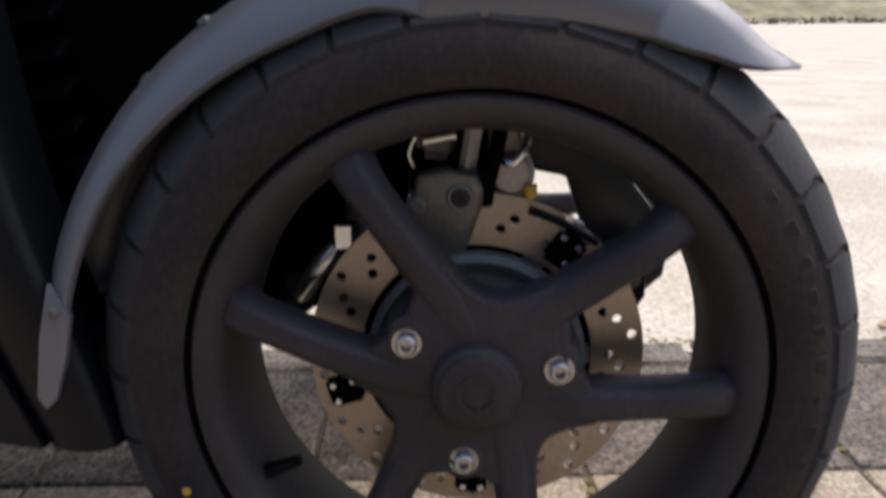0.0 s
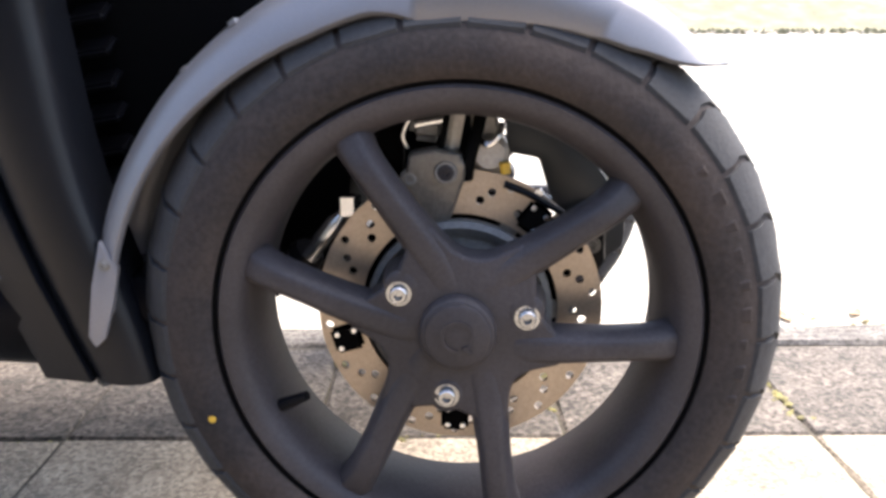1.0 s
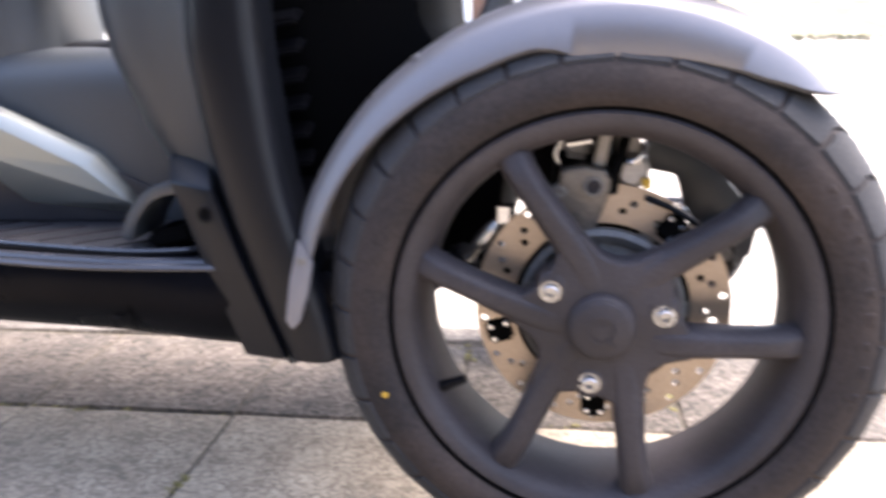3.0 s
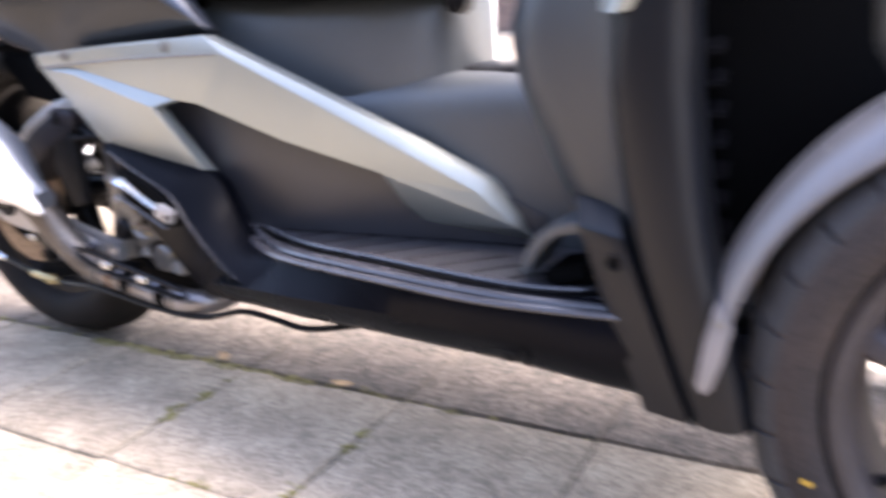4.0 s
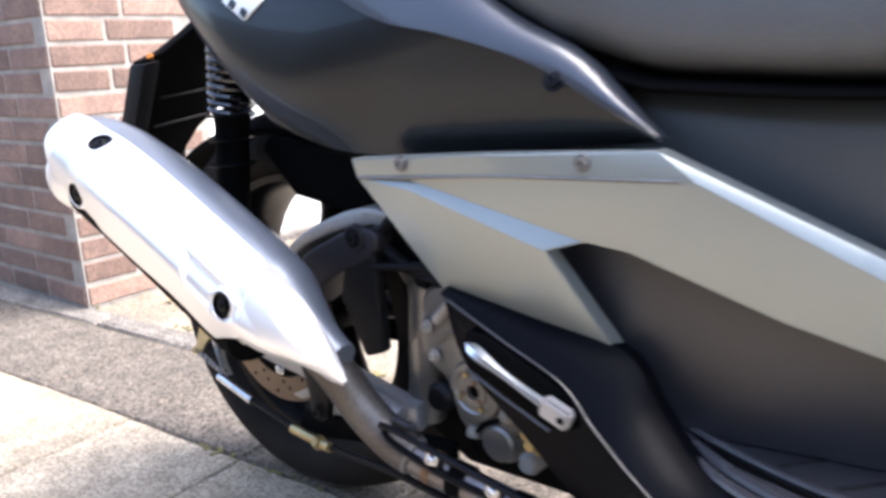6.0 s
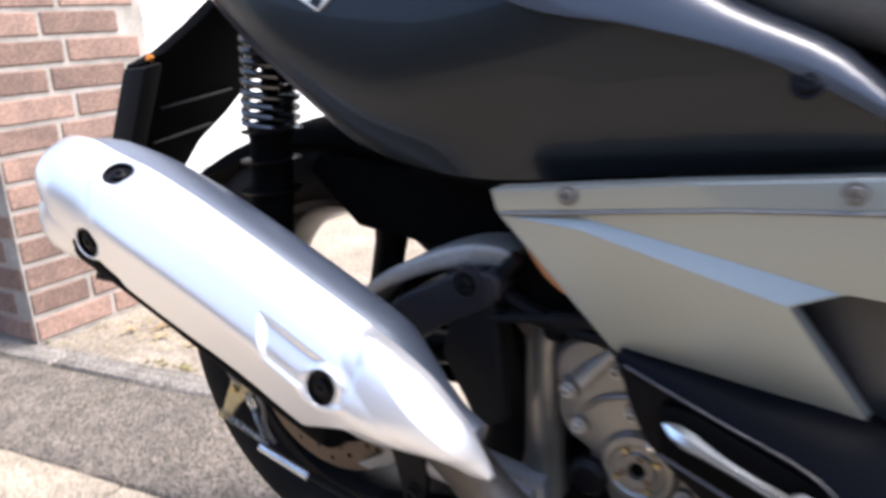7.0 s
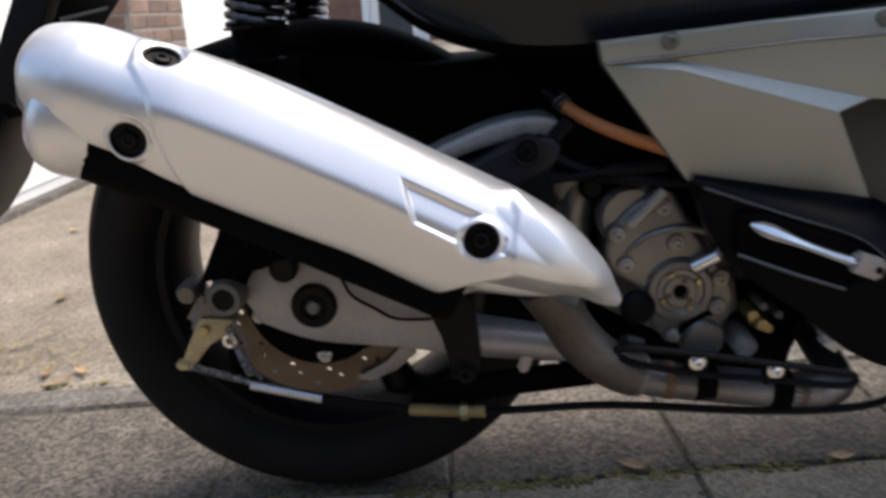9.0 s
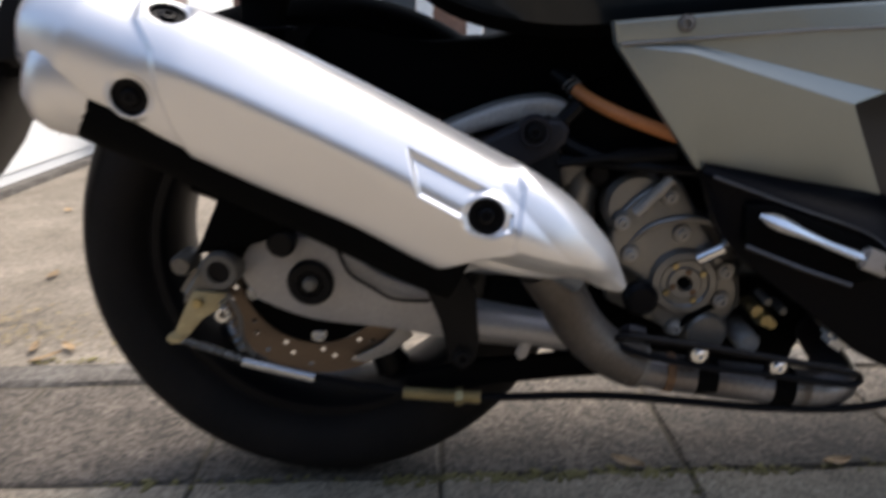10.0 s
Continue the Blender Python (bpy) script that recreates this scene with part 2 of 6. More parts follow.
def lathe(profile, centre, segs=72, axis="y", closed=True, arc=(0, 360)):
    """profile: (radius, place along the axis from centre)."""
    c, rings = Vector(centre), []
    full = abs(arc[1] - arc[0]) >= 360
    for i in range(segs if full else segs + 1):
        t = radians(arc[0] + (arc[1] - arc[0]) * i / segs)
        u, v = math.cos(t), math.sin(t)
        rings.append([c + Vector({"y": (r * u, h, r * v), "z": (r * u, r * v, h), "x": (h, r * u, r * v)}[axis]) for r, h in profile])
    if full:
        rings.append(rings[0])
    bm = bmesh.new()
    grid_faces(bm, rings, closed)
    bmesh.ops.remove_doubles(bm, verts=bm.verts, dist=1e-6)
    return bm


def sweep(points, radius, segs=12, squash=1.0):
    """A tube along the points; radius may be a list. squash flattens it upwards."""
    p = [Vector(q) for q in points]
    rad = radius if isinstance(radius, (list, tuple)) else [radius] * len(p)
    rings, side = [], None
    for i, q in enumerate(p):
        d = (p[min(i + 1, len(p) - 1)] - p[max(i - 1, 0)]).normalized()
        if side is None:
            side = d.cross(Vector((0, 0, 1)) if abs(d.z) < 0.9 else Vector((1, 0, 0))).normalized()
        side = (side - d * side.dot(d)).normalized()
        up = side.cross(d)
        rings.append([q + rad[i] * (math.cos(t) * side + squash * math.sin(t) * up) for t in [2 * math.pi * k / segs for k in range(segs)]])
    return loft(rings)


def prism(outline, y0, y1, bevel=0.003, segs=2):
    """A plate with the outline (x, z), from y0 to y1; y0 may be a function of x and z."""
    bm = bmesh.new()
    fn = y0 if callable(y0) else (lambda x, z: y0)
    bk = y1 if callable(y1) else (lambda x, z: y1)
    a = [bm.verts.new((x, fn(x, z), z)) for x, z in outline]
    b = [bm.verts.new((x, bk(x, z), z)) for x, z in outline]
    bm.faces.new(a)
    bm.faces.new(list(reversed(b)))
    for i in range(len(a)):
        j = (i + 1) % len(a)
        bm.faces.new((a[i], b[i], b[j], a[j]))
    bmesh.ops.recalc_face_normals(bm, faces=bm.faces)
    if bevel:
        bmesh.ops.bevel(bm, geom=list(bm.edges), offset=bevel, segments=segs, affect="EDGES", profile=0.6)
    return bm


def block(size, m=Matrix(), bevel=0.004, segs=2):
    bm = bmesh.new()
    bmesh.ops.create_cube(bm, size=1)
    bmesh.ops.scale(bm, vec=size, verts=bm.verts)
    if bevel:
        bmesh.ops.bevel(bm, geom=list(bm.edges), offset=bevel, segments=segs, affect="EDGES")
    bm.transform(m)
    return bm


def join(*meshes):
    out = bmesh.new()
    for b in meshes:
        me = bpy.data.meshes.new("tmp")
        b.to_mesh(me)
        b.free()
        out.from_mesh(me)
        bpy.data.meshes.remove(me)
    return out


def facets(verts, faces, back, bevel=0.004, segs=2):
    """A faceted shell: the corners, the faces between them, and the way in which it is thick."""
    bm = bmesh.new()
    n, k = len(verts), Vector(back)
    vs = [bm.verts.new(v) for v in verts] + [bm.verts.new(Vector(v) + k) for v in verts]
    count = {}
    for f in faces:
        bm.faces.new([vs[i] for i in f])
        bm.faces.new([vs[i + n] for i in reversed(f)])
        for i, j in zip(f, f[1:] + f[:1]):
            count.setdefault(frozenset((i, j)), []).append((i, j))
    for pair in count.values():
        if len(pair) == 1:
            i, j = pair[0]
            bm.faces.new((vs[j], vs[i], vs[i + n], vs[j + n]))
    bmesh.ops.recalc_face_normals(bm, faces=bm.faces)
    if bevel:
        bmesh.ops.bevel(bm, geom=list(bm.edges), offset=bevel, segments=segs, affect="EDGES", profile=0.6, clamp_overlap=True)
    return bm


def bolt(at, r=0.008, h=0.006, normal=(0, -1, 0), socket=True):
    """A round head with a hollow hexagon, standing on at along normal."""
    prof = [(0.0001, h * 0.3), (r * 0.45, h * 0.3), (r * 0.5, h), (r * 0.85, h), (r, h * 0.8), (r, 0), (r * 1.45, 0), (r * 1.5, -h * 0.25), (0.0001, -h * 0.25)]
    if not socket:
        prof = [(0.0001, h), (r * 0.85, h), (r, h * 0.7), (r, 0), (0.0001, 0)]
    bm = lathe(prof, (0, 0, 0), 14, "z")
    q = Vector((0, 0, 1)).rotation_difference(Vector(normal).normalized()).to_matrix().to_4x4()
    bm.transform(Matrix.Translation(at) @ q)
    return bm


def coil(base, top, r, wire, turns, segs=8):
    b, t = Vector(base), Vector(top)
    d = (t - b).normalized()
    s = d.cross(Vector((0, 1, 0))).normalized()
    u = s.cross(d)
    n = int(turns * 18)
    pts = [b.lerp(t, i / n) + r * (math.cos(2 * math.pi * turns * i / n) * s + math.sin(2 * math.pi * turns * i / n) * u) for i in range(n + 1)]
    return sweep(pts, wire, segs)


# ---- ground ----
# paving grid, turned a little against the scooter
PAVE = Matrix.Translation((-0.495, 0, 0)) @ Matrix.Rotation(radians(3.1), 4, "Z")
PITCH = 0.3115

bm = bmesh.new()
bmesh.ops.create_grid(bm, x_segments=60, y_segments=60, size=150)
for v in bm.verts:
    v.co.z = -0.006
ground = part("ground", bm, GROUND)
tagged(ground, "sunlit gravelly asphalt ground with stains and grit", "ground", kind="structure")
# Paler ground puts the stronger light on this side into the colour.
drive = part("drive", block((32, 30, 0.03), Matrix.Translation((15.1, 15.385, -0.0165)), 0.001), LIT_GROUND)
tagged(drive, "ground beyond the edging, paled to stand in for stronger light", "drive", kind="structure")
pavement = part("pavement", block((6.24, 1.94, 0.03), PAVE @ Matrix.Translation((0.311, -0.593, -0.019)), 0.002), GRIT)
tagged(pavement, "grey concrete paving with mossy sandy joints", "pavement", kind="structure")


# ---- scooter ----
scooter = thing("scooter", "parked three-wheeled scooter in black plastic and silver grey paint", "scooter", (-0.78, 0, 0))
FW = Vector((0, -0.262, 0.262))
FT = FW + Vector((0, 0.014, 0))
RW = Vector((-1.558, 0.0, 0.29))
TW = Vector((-1.563, -0.012, 0.29))


def tyre_profile(bead, outer, half, square=0.0):
    """Round section from one bead over the crown to the other."""
    up = outer - bead
    side = [(0.0, 0.66), (0.04, 0.76), (0.13, 0.9), (0.3, 0.97), (0.5, 0.89), (0.7, 0.71), (0.84, 0.5), (0.94, 0.29), (0.985, 0.14)]
    near = [(bead + up * a, -half * (b + square * math.sin(math.pi * min(max((a - 0.3) / 0.7, 0), 1)))) for a, b in side]
    return near + [(outer, 0)] + [(r, -h) for r, h in reversed(near)] + [(bead - 0.004, half * 0.6), (bead - 0.004, -half * 0.6)]


def tread_blocks(centre, bead, outer, half, count):
    """Slanted blocks that stand proud of the crown and the shoulders."""
    xs, ys, up = (0.0, 0.14, 0.29, 0.5, 0.71, 0.89), (1.0, 0.985, 0.94, 0.84, 0.7, 0.5), outer - bead
    bm = bmesh.new()
    for side in (-1, 1):
        for k in range(count):
            a0 = 2 * math.pi * (k + 0.5 * (side > 0)) / count
            w = 2 * math.pi / count * 0.93
            rings = []
            for h, skew in ((0.03, 0.0), (0.3, 0.3), (0.52, 0.42), (0.68, 0.4), (0.8, 0.42)):
                r = bead + up * along(h, xs, ys)
                ring = []
                for lift, d in ((-0.004, -w / 2), (0.003, -w / 2 * 0.95), (0.003, w / 2 * 0.95), (-0.004, w / 2)):
                    a = a0 + skew * 2 * math.pi / count + d
                    ring.append(centre + Vector(((r + lift) * math.cos(a), side * half * h * (1.03 if lift > 0 else 1), (r + lift) * math.sin(a))))
                rings.append(ring)
            vs = grid_faces(bm, rings)
            bm.faces.new(vs[0])
            bm.faces.new(list(reversed(vs[-1])))
    return bm


# front wheel: cast rim with three forked arms
def front_wheel():
    y = FW.y
    rim = lathe([(0.1925, -0.036), (0.189, -0.041), (0.181, -0.04), (0.174, -0.034), (0.1685, -0.024), (0.165, 0.0), (0.165, 0.046), (0.171, 0.055), (0.185, 0.058), (0.19, 0.05), (0.188, 0.03), (0.176, 0.0), (0.186, -0.03)], FT, 96)
    rim_copy = rim.copy()
    bmesh.ops.translate(rim_copy, vec=(0, 0.58, 0), verts=rim_copy.verts)
    hub = lathe([(0.0001, -0.0345), (0.027, -0.0345), (0.0282, -0.034), (0.0295, -0.032), (0.031, -0.028), (0.0315, -0.014), (0.0315, 0.012), (0.0001, 0.02)], FW, 48)
    spider = []
    for k in range(120):
        t = 3.0 * k
        d = min(abs((t - c + 180) % 360 - 180) for c in (141, 18, 261))
        r = along(d, (0, 8, 16, 24, 32, 38, 43, 49, 55, 62), (0.0665, 0.068, 0.073, 0.083, 0.093, 0.085, 0.0735, 0.0655, 0.062, 0.061))
        spider.append((FW.x + r * math.cos(radians(t)), FW.z + r * math.sin(radians(t))))
    spider = prism(spider, lambda x, z: y - 0.029 + 0.12 * max(math.hypot(x - FW.x, z - FW.z) - 0.04, 0), y + 0.004, 0.004, 3)
    arms = []
    for c in (141, 18, 261):
        for s in (-1, 1):
            pts, wid = [], []
            for r, off, w, h in ((0.02, 44, 0.019, -0.011), (0.05, 35, 0.0168, -0.013), (0.08, 28.5, 0.0149, -0.0155), (0.115, 24.5, 0.0136, -0.0175), (0.15, 22.5, 0.0138, -0.016), (0.181, 22, 0.0175, -0.002)):
                t = radians(c + s * off)
                pts.append(FW + Vector((r * math.cos(t), h, r * math.sin(t))))
                wid.append(w)
            rings = []
            q = spline(pts, 18)
            for i, p in enumerate(q):
                d = (q[min(i + 1, 17)] - q[max(i - 1, 0)]).normalized()
                side = d.cross(Vector((0, 1, 0))).normalized()
                w = along(i / 17, np.linspace(0, 1, 6), wid)
                rings.append([p + side * (w * u) + Vector((0, v, 0)) for u, v in ((-1, 0.012), (-1, 0.0), (-0.93, -0.0035), (-0.62, -0.0112), (-0.5, -0.0126), (-0.25, -0.0131), (0, -0.0132), (0.25, -0.0131), (0.5, -0.0126), (0.62, -0.0112), (0.93, -0.0035), (1, 0.0), (1, 0.012), (0.5, 0.017), (-0.5, 0.017))])
            arms.append(loft(rings))
        t = radians(c)
        arms.append(lathe([(0.0001, -0.0255), (0.0125, -0.0255), (0.0145, -0.024), (0.018, 0.004), (0.0001, 0.01)], FW + Vector((0.056 * math.cos(t), 0, 0.056 * math.sin(t))), 20))
    w = part("front_wheel", rim, WHEEL, scooter, "satin black cast wheel with three forked arms", 40)
    part("hub", join(hub, spider), WHEEL, w, "", 40)
    for b in arms:
        part("spoke", b, WHEEL, w, "", 40)
    part("tyre", lathe(tyre_profile(0.1905, 0.2595, 0.05), FT, 110), RUBBER, w, "black road tyre with yellow paint dot", 40)
    part("tread", tread_blocks(FT, 0.1905, 0.2595, 0.05, 32), TREAD, w, "worn grey tread blocks", 30)
    twin = part("front_wheel", rim_copy, WHEEL, scooter, "satin black cast wheel on the far side", 40)
    for ob in list(w.children):
        c = new(ob.name.split(".")[0], ob.data)
        c.parent, c.location = twin, (0, 0.58, 0)
    part("hub_cap", lathe([(0.0001, -0.0375), (0.0235, -0.0375), (0.0255, -0.0365), (0.0265, -0.0345), (0.0001, -0.03)], FW, 40), WHEEL, w, "round cap with a raised emblem")
    emblem = lathe([(0.0105, -0.0388), (0.0135, -0.0388), (0.0135, -0.037), (0.0105, -0.037)], FW, 30, arc=(-50, 270))
    part("emblem", join(emblem, block((0.009, 0.0025, 0.004), Matrix.Translation(FW + Vector((0.008, -0.0383, -0.011))) @ Matrix.Rotation(0.7, 4, "Y"), 0.0005)), WHEEL, w)
    part("bead_line", lathe([(0.1915, -0.0375), (0.1945, -0.0405), (0.196, -0.039), (0.193, -0.034)], FT, 96), DARK, w)
    for c in (146, 13, 261):
        t = radians(c)
        part("bolt", bolt(FW + Vector((0.0555 * math.cos(t), -0.0262, 0.0555 * math.sin(t))), 0.007, 0.006), BOLT, w, "zinc plated socket bolt")
    for k in range(9):
        t = radians(36 - 6.2 * k)
        m = Matrix.Translation(FT + Vector((0.218 * math.cos(t), -0.0442, 0.218 * math.sin(t)))) @ Matrix.Rotation(-t, 4, "Y")
        part("lettering", block((0.014 if k % 3 else 0.01, 0.006, 0.0125 if k % 2 else 0.008), m, 0.0012, 1), RUBBER, w)
    m = Matrix.Translation(Vector((-0.1985, -0.2955, 0.1865)))
    part("paint_dot", lathe([(0.0001, -0.0012), (0.003, -0.001), (0.0034, 0), (0.0001, 0.001)], m.translation, 12), YELLOW, w, "yellow paint dot on the sidewall")
    t = radians(207)
    part("valve", sweep([FW + Vector((0.166 * math.cos(t), -0.006, 0.166 * math.sin(t))), FW + Vector((0.14 * math.cos(t), -0.012, 0.14 * math.sin(t)))], [0.006, 0.004], 10), BLACK, w)


front_wheel()


# front brake: drilled disc, caliper and steering knuckle behind the wheel
def drilled_disc(centre, outer, inner, thick, holes, hole_r):
    """A flat ring with holes through it; holes: radius and angle of each."""
    bm = bmesh.new()
    loops = []
    for r, n, cx, cz in [(outer, 96, 0, 0), (inner, 72, 0, 0)] + [(hole_r, 10, q * math.cos(radians(t)), q * math.sin(radians(t))) for q, t in holes]:
        vs = [bm.verts.new(centre + Vector((cx + r * math.cos(2 * math.pi * k / n), -thick, cz + r * math.sin(2 * math.pi * k / n)))) for k in range(n)]
        loops += [bm.edges.new((vs[k], vs[(k + 1) % n])) for k in range(n)]
    bmesh.ops.triangle_fill(bm, use_beauty=True, use_dissolve=False, edges=loops)
    out = bmesh.ops.extrude_face_region(bm, geom=list(bm.faces))
    bmesh.ops.translate(bm, vec=(0, 2 * thick, 0), verts=[v for v in out["geom"] if isinstance(v, bmesh.types.BMVert)])
    return bm


def front_brake():
    c = FW + Vector((0, 0.03, 0))
    d = part("brake_disc", drilled_disc(c, 0.12, 0.088, 0.0022, [((0.0955, 0.1125, 0.104)[k % 3], 6.667 * k + (0, 1.5, 2)[k % 3]) for k in range(54)], 0.0037), DISC, scooter, "drilled steel front brake disc")
    dc = lathe([(0.03, 0.006), (0.062, 0.006), (0.066, 0.002), (0.066, -0.004), (0.03, -0.006)], c, 60)
    part("disc_carrier", dc, ALU_DARK, d, "cast carrier of the disc")
    part("carrier_ring", lathe([(0.066, -0.008), (0.073, -0.012), (0.078, -0.008), (0.078, 0.002), (0.066, 0.004)], c, 60), ALU_DARK, d, "dull cast ring of the carrier")
    part("inner_band", lathe([(0.083, -0.0026), (0.0885, -0.0026), (0.0885, 0.002), (0.083, 0.002)], c, 72), DISC, d, "worn inner band of the disc")
    for k in range(6):
        part("carrier_arm", block((0.036, 0.005, 0.016), Matrix.Translation(c) @ Matrix.Rotation(radians(60 * k), 4, "Y") @ Matrix.Translation((0.078, 0.001, 0)), 0.002), CALIPER, d)
    plate = [(-0.041, 0.396), (-0.02, 0.4), (0.0, 0.397), (0.006, 0.386), (0.003, 0.372), (-0.008, 0.338), (-0.022, 0.325), (-0.036, 0.334), (-0.034, 0.352), (-0.044, 0.372)]
    cp = part("brake_caliper", prism(plate, lambda x, z: -0.246 + 0.25 * max(0.375 - z, 0), -0.222, 0.005, 3), CALIPER, scooter, "brownish cast brake caliper over the disc")
    part("caliper_body", block((0.03, 0.045, 0.03), Matrix.Translation((-0.026, -0.205, 0.417)) @ Matrix.Rotation(radians(8), 4, "Y"), 0.007, 3), ALU_DARK, cp, "sooty caliper body")
    part("caliper_bridge", block((0.012, 0.03, 0.04), Matrix.Translation((-0.004, -0.22, 0.414)) @ Matrix.Rotation(radians(10), 4, "Y"), 0.004), ALU, cp)
    # Black block paints the shaded gap in the caliper.
    part("caliper_slot", block((0.005, 0.004, 0.034), Matrix.Translation((-0.0125, -0.236, 0.412)) @ Matrix.Rotation(radians(10), 4, "Y"), 0.001), DARK, cp)
    part("bolt_well", lathe([(0.0068, -0.0015), (0.0085, -0.0015), (0.0098, 0.002), (0.0068, 0.002)], (-0.011, -0.2465, 0.381), 24), ALU_DARK, cp)
    part("caliper_bolt", bolt((-0.011, -0.2455, 0.381), 0.0064, 0.003), NAVY, cp)
    part("caliper_bolt", bolt((-0.04, -0.24, 0.375), 0.0055, 0.005), ALU_DARK, cp)
    part("pad_pin", sweep([(-0.036, -0.236, 0.418), (-0.014, -0.236, 0.422)], 0.0035, 10), STEEL, cp, "bright steel pin")
    part("pad_clip", sweep(spline([(-0.042, -0.232, 0.398), (-0.046, -0.235, 0.409), (-0.04, -0.236, 0.423)], 10), 0.0016, 8), STEEL, cp)
    part("brake_line", sweep(spline([(0.006, -0.236, 0.375), (0.008, -0.242, 0.392), (0.013, -0.238, 0.41), (0.02, -0.22, 0.44)], 16), 0.0052, 10), DARK, cp, "black rubber brake line")
    part("dust_shield", prism([(-0.075, 0.365), (-0.05, 0.36), (-0.045, 0.43), (-0.07, 0.43)], -0.2, -0.19, 0.003), DARK, cp)
    kn = join(
        prism([(0.01, 0.378), (0.028, 0.372), (0.04, 0.386), (0.036, 0.402), (0.028, 0.43), (0.008, 0.43)], -0.226, -0.19, 0.006, 3),
        lathe([(0.0001, -0.012), (0.012, -0.012), (0.016, -0.006), (0.016, 0.03), (0.0001, 0.03)], (0.024, -0.222, 0.394), 20),
        sweep([(0.03, -0.18, 0.43), (0.0, -0.15, 0.5), (-0.03, -0.14, 0.58)], [0.018, 0.02, 0.02], 14))
    k = part("steering_knuckle", kn, ALU, scooter, "cast alloy steering knuckle")
    part("bleed_nipple", sweep([(0.036, -0.238, 0.388), (0.037, -0.238, 0.379)], [0.005, 0.004], 10), YELLOW, k, "yellow cap on the bleed nipple")
    part("knuckle_clip", sweep(spline([(0.012, -0.23, 0.408), (0.022, -0.236, 0.402), (0.03, -0.236, 0.408), (0.034, -0.23, 0.418)], 12), 0.003, 8), STEEL, k)
    part("knuckle_plate", prism([(0.05, 0.368), (0.074, 0.36), (0.08, 0.35), (0.054, 0.36)], -0.23, -0.224, 0.002), STEEL, k, "bright steel bracket")
    part("knuckle_bolt", bolt((0.064, -0.231, 0.3625), 0.004, 0.004, socket=False), STEEL, k)
    part("cover_rim", sweep(spline([(0.036, -0.235, 0.37), (0.06, -0.235, 0.36), (0.084, -0.235, 0.346)], 12), 0.003, 8), BLACK, k)
    shade = [(p.x, p.z) for p in spline([(0.036, 0, 0.42), (0.08, 0, 0.405), (0.109, 0, 0.386), (0.138, 0, 0.35), (0.146, 0, 0.325), (0.145, 0, 0.302), (0.135, 0, 0.294), (0.122, 0, 0.279), (0.11, 0, 0.273)], 20)] + [(0.1, 0.29), (0.082, 0.338), (0.068, 0.381), (0.042, 0.386)]
    part("splash_guard", prism(shade, -0.175, -0.165, 0.003), KNEE, scooter, "dark grey splash guard behind the disc")
    rod = part("tie_rod", sweep(spline([(-0.094, -0.215, 0.35), (-0.104, -0.218, 0.335), (-0.13, -0.222, 0.302)], 10), [0.006] * 3 + [0.0085] * 4 + [0.007] * 3, 12), STEEL, scooter, "bright steel tie rod end")
    part("rod_nut", lathe([(0.0001, 0.008), (0.011, 0.008), (0.011, -0.008), (0.0001, -0.008)], (-0.094, -0.218, 0.348), 6, "z"), STEEL, rod)
    part("rod_boot", sweep(spline([(-0.13, -0.21, 0.305), (-0.15, -0.2, 0.285), (-0.17, -0.18, 0.28)], 8), [0.014, 0.017, 0.013, 0.017, 0.013, 0.017, 0.014, 0.015], 14), BLACK, rod)
    part("axle_cover", lathe([(0.0001, 0.045), (0.085, 0.045), (0.1, 0.055), (0.1, 0.12), (0.0001, 0.12)], FW, 40), DARK, scooter, "black wheel carrier behind the disc")
    pad = part("caliper_guard", prism([(0.098, 0.335), (0.122, 0.338), (0.124, 0.3), (0.115, 0.285), (0.1, 0.29)], -0.215, -0.18, 0.004), BLACK, scooter, "small black plastic guard beside the disc")
    part("guard_screw", bolt((0.112, -0.217, 0.314), 0.005, 0.003), ALU_DARK, pad)
    for t in (196, 344, 268, 52):
        m = Matrix.Translation(c + Vector((0, -0.003, 0))) @ Matrix.Rotation(-radians(t), 4, "Y")
        button = part("disc_button", block((0.026, 0.006, 0.024), m @ Matrix.Translation((0.1, 0, 0)), 0.003), DARK, d, "black plate riveted to the disc")
        for u, v in ((0.092, -0.006), (0.107, -0.006), (0.107, 0.007)):
            part("rivet", bolt((m @ Vector((u, -0.003, v))), 0.0026, 0.0012, socket=False), STEEL, button)


front_brake()


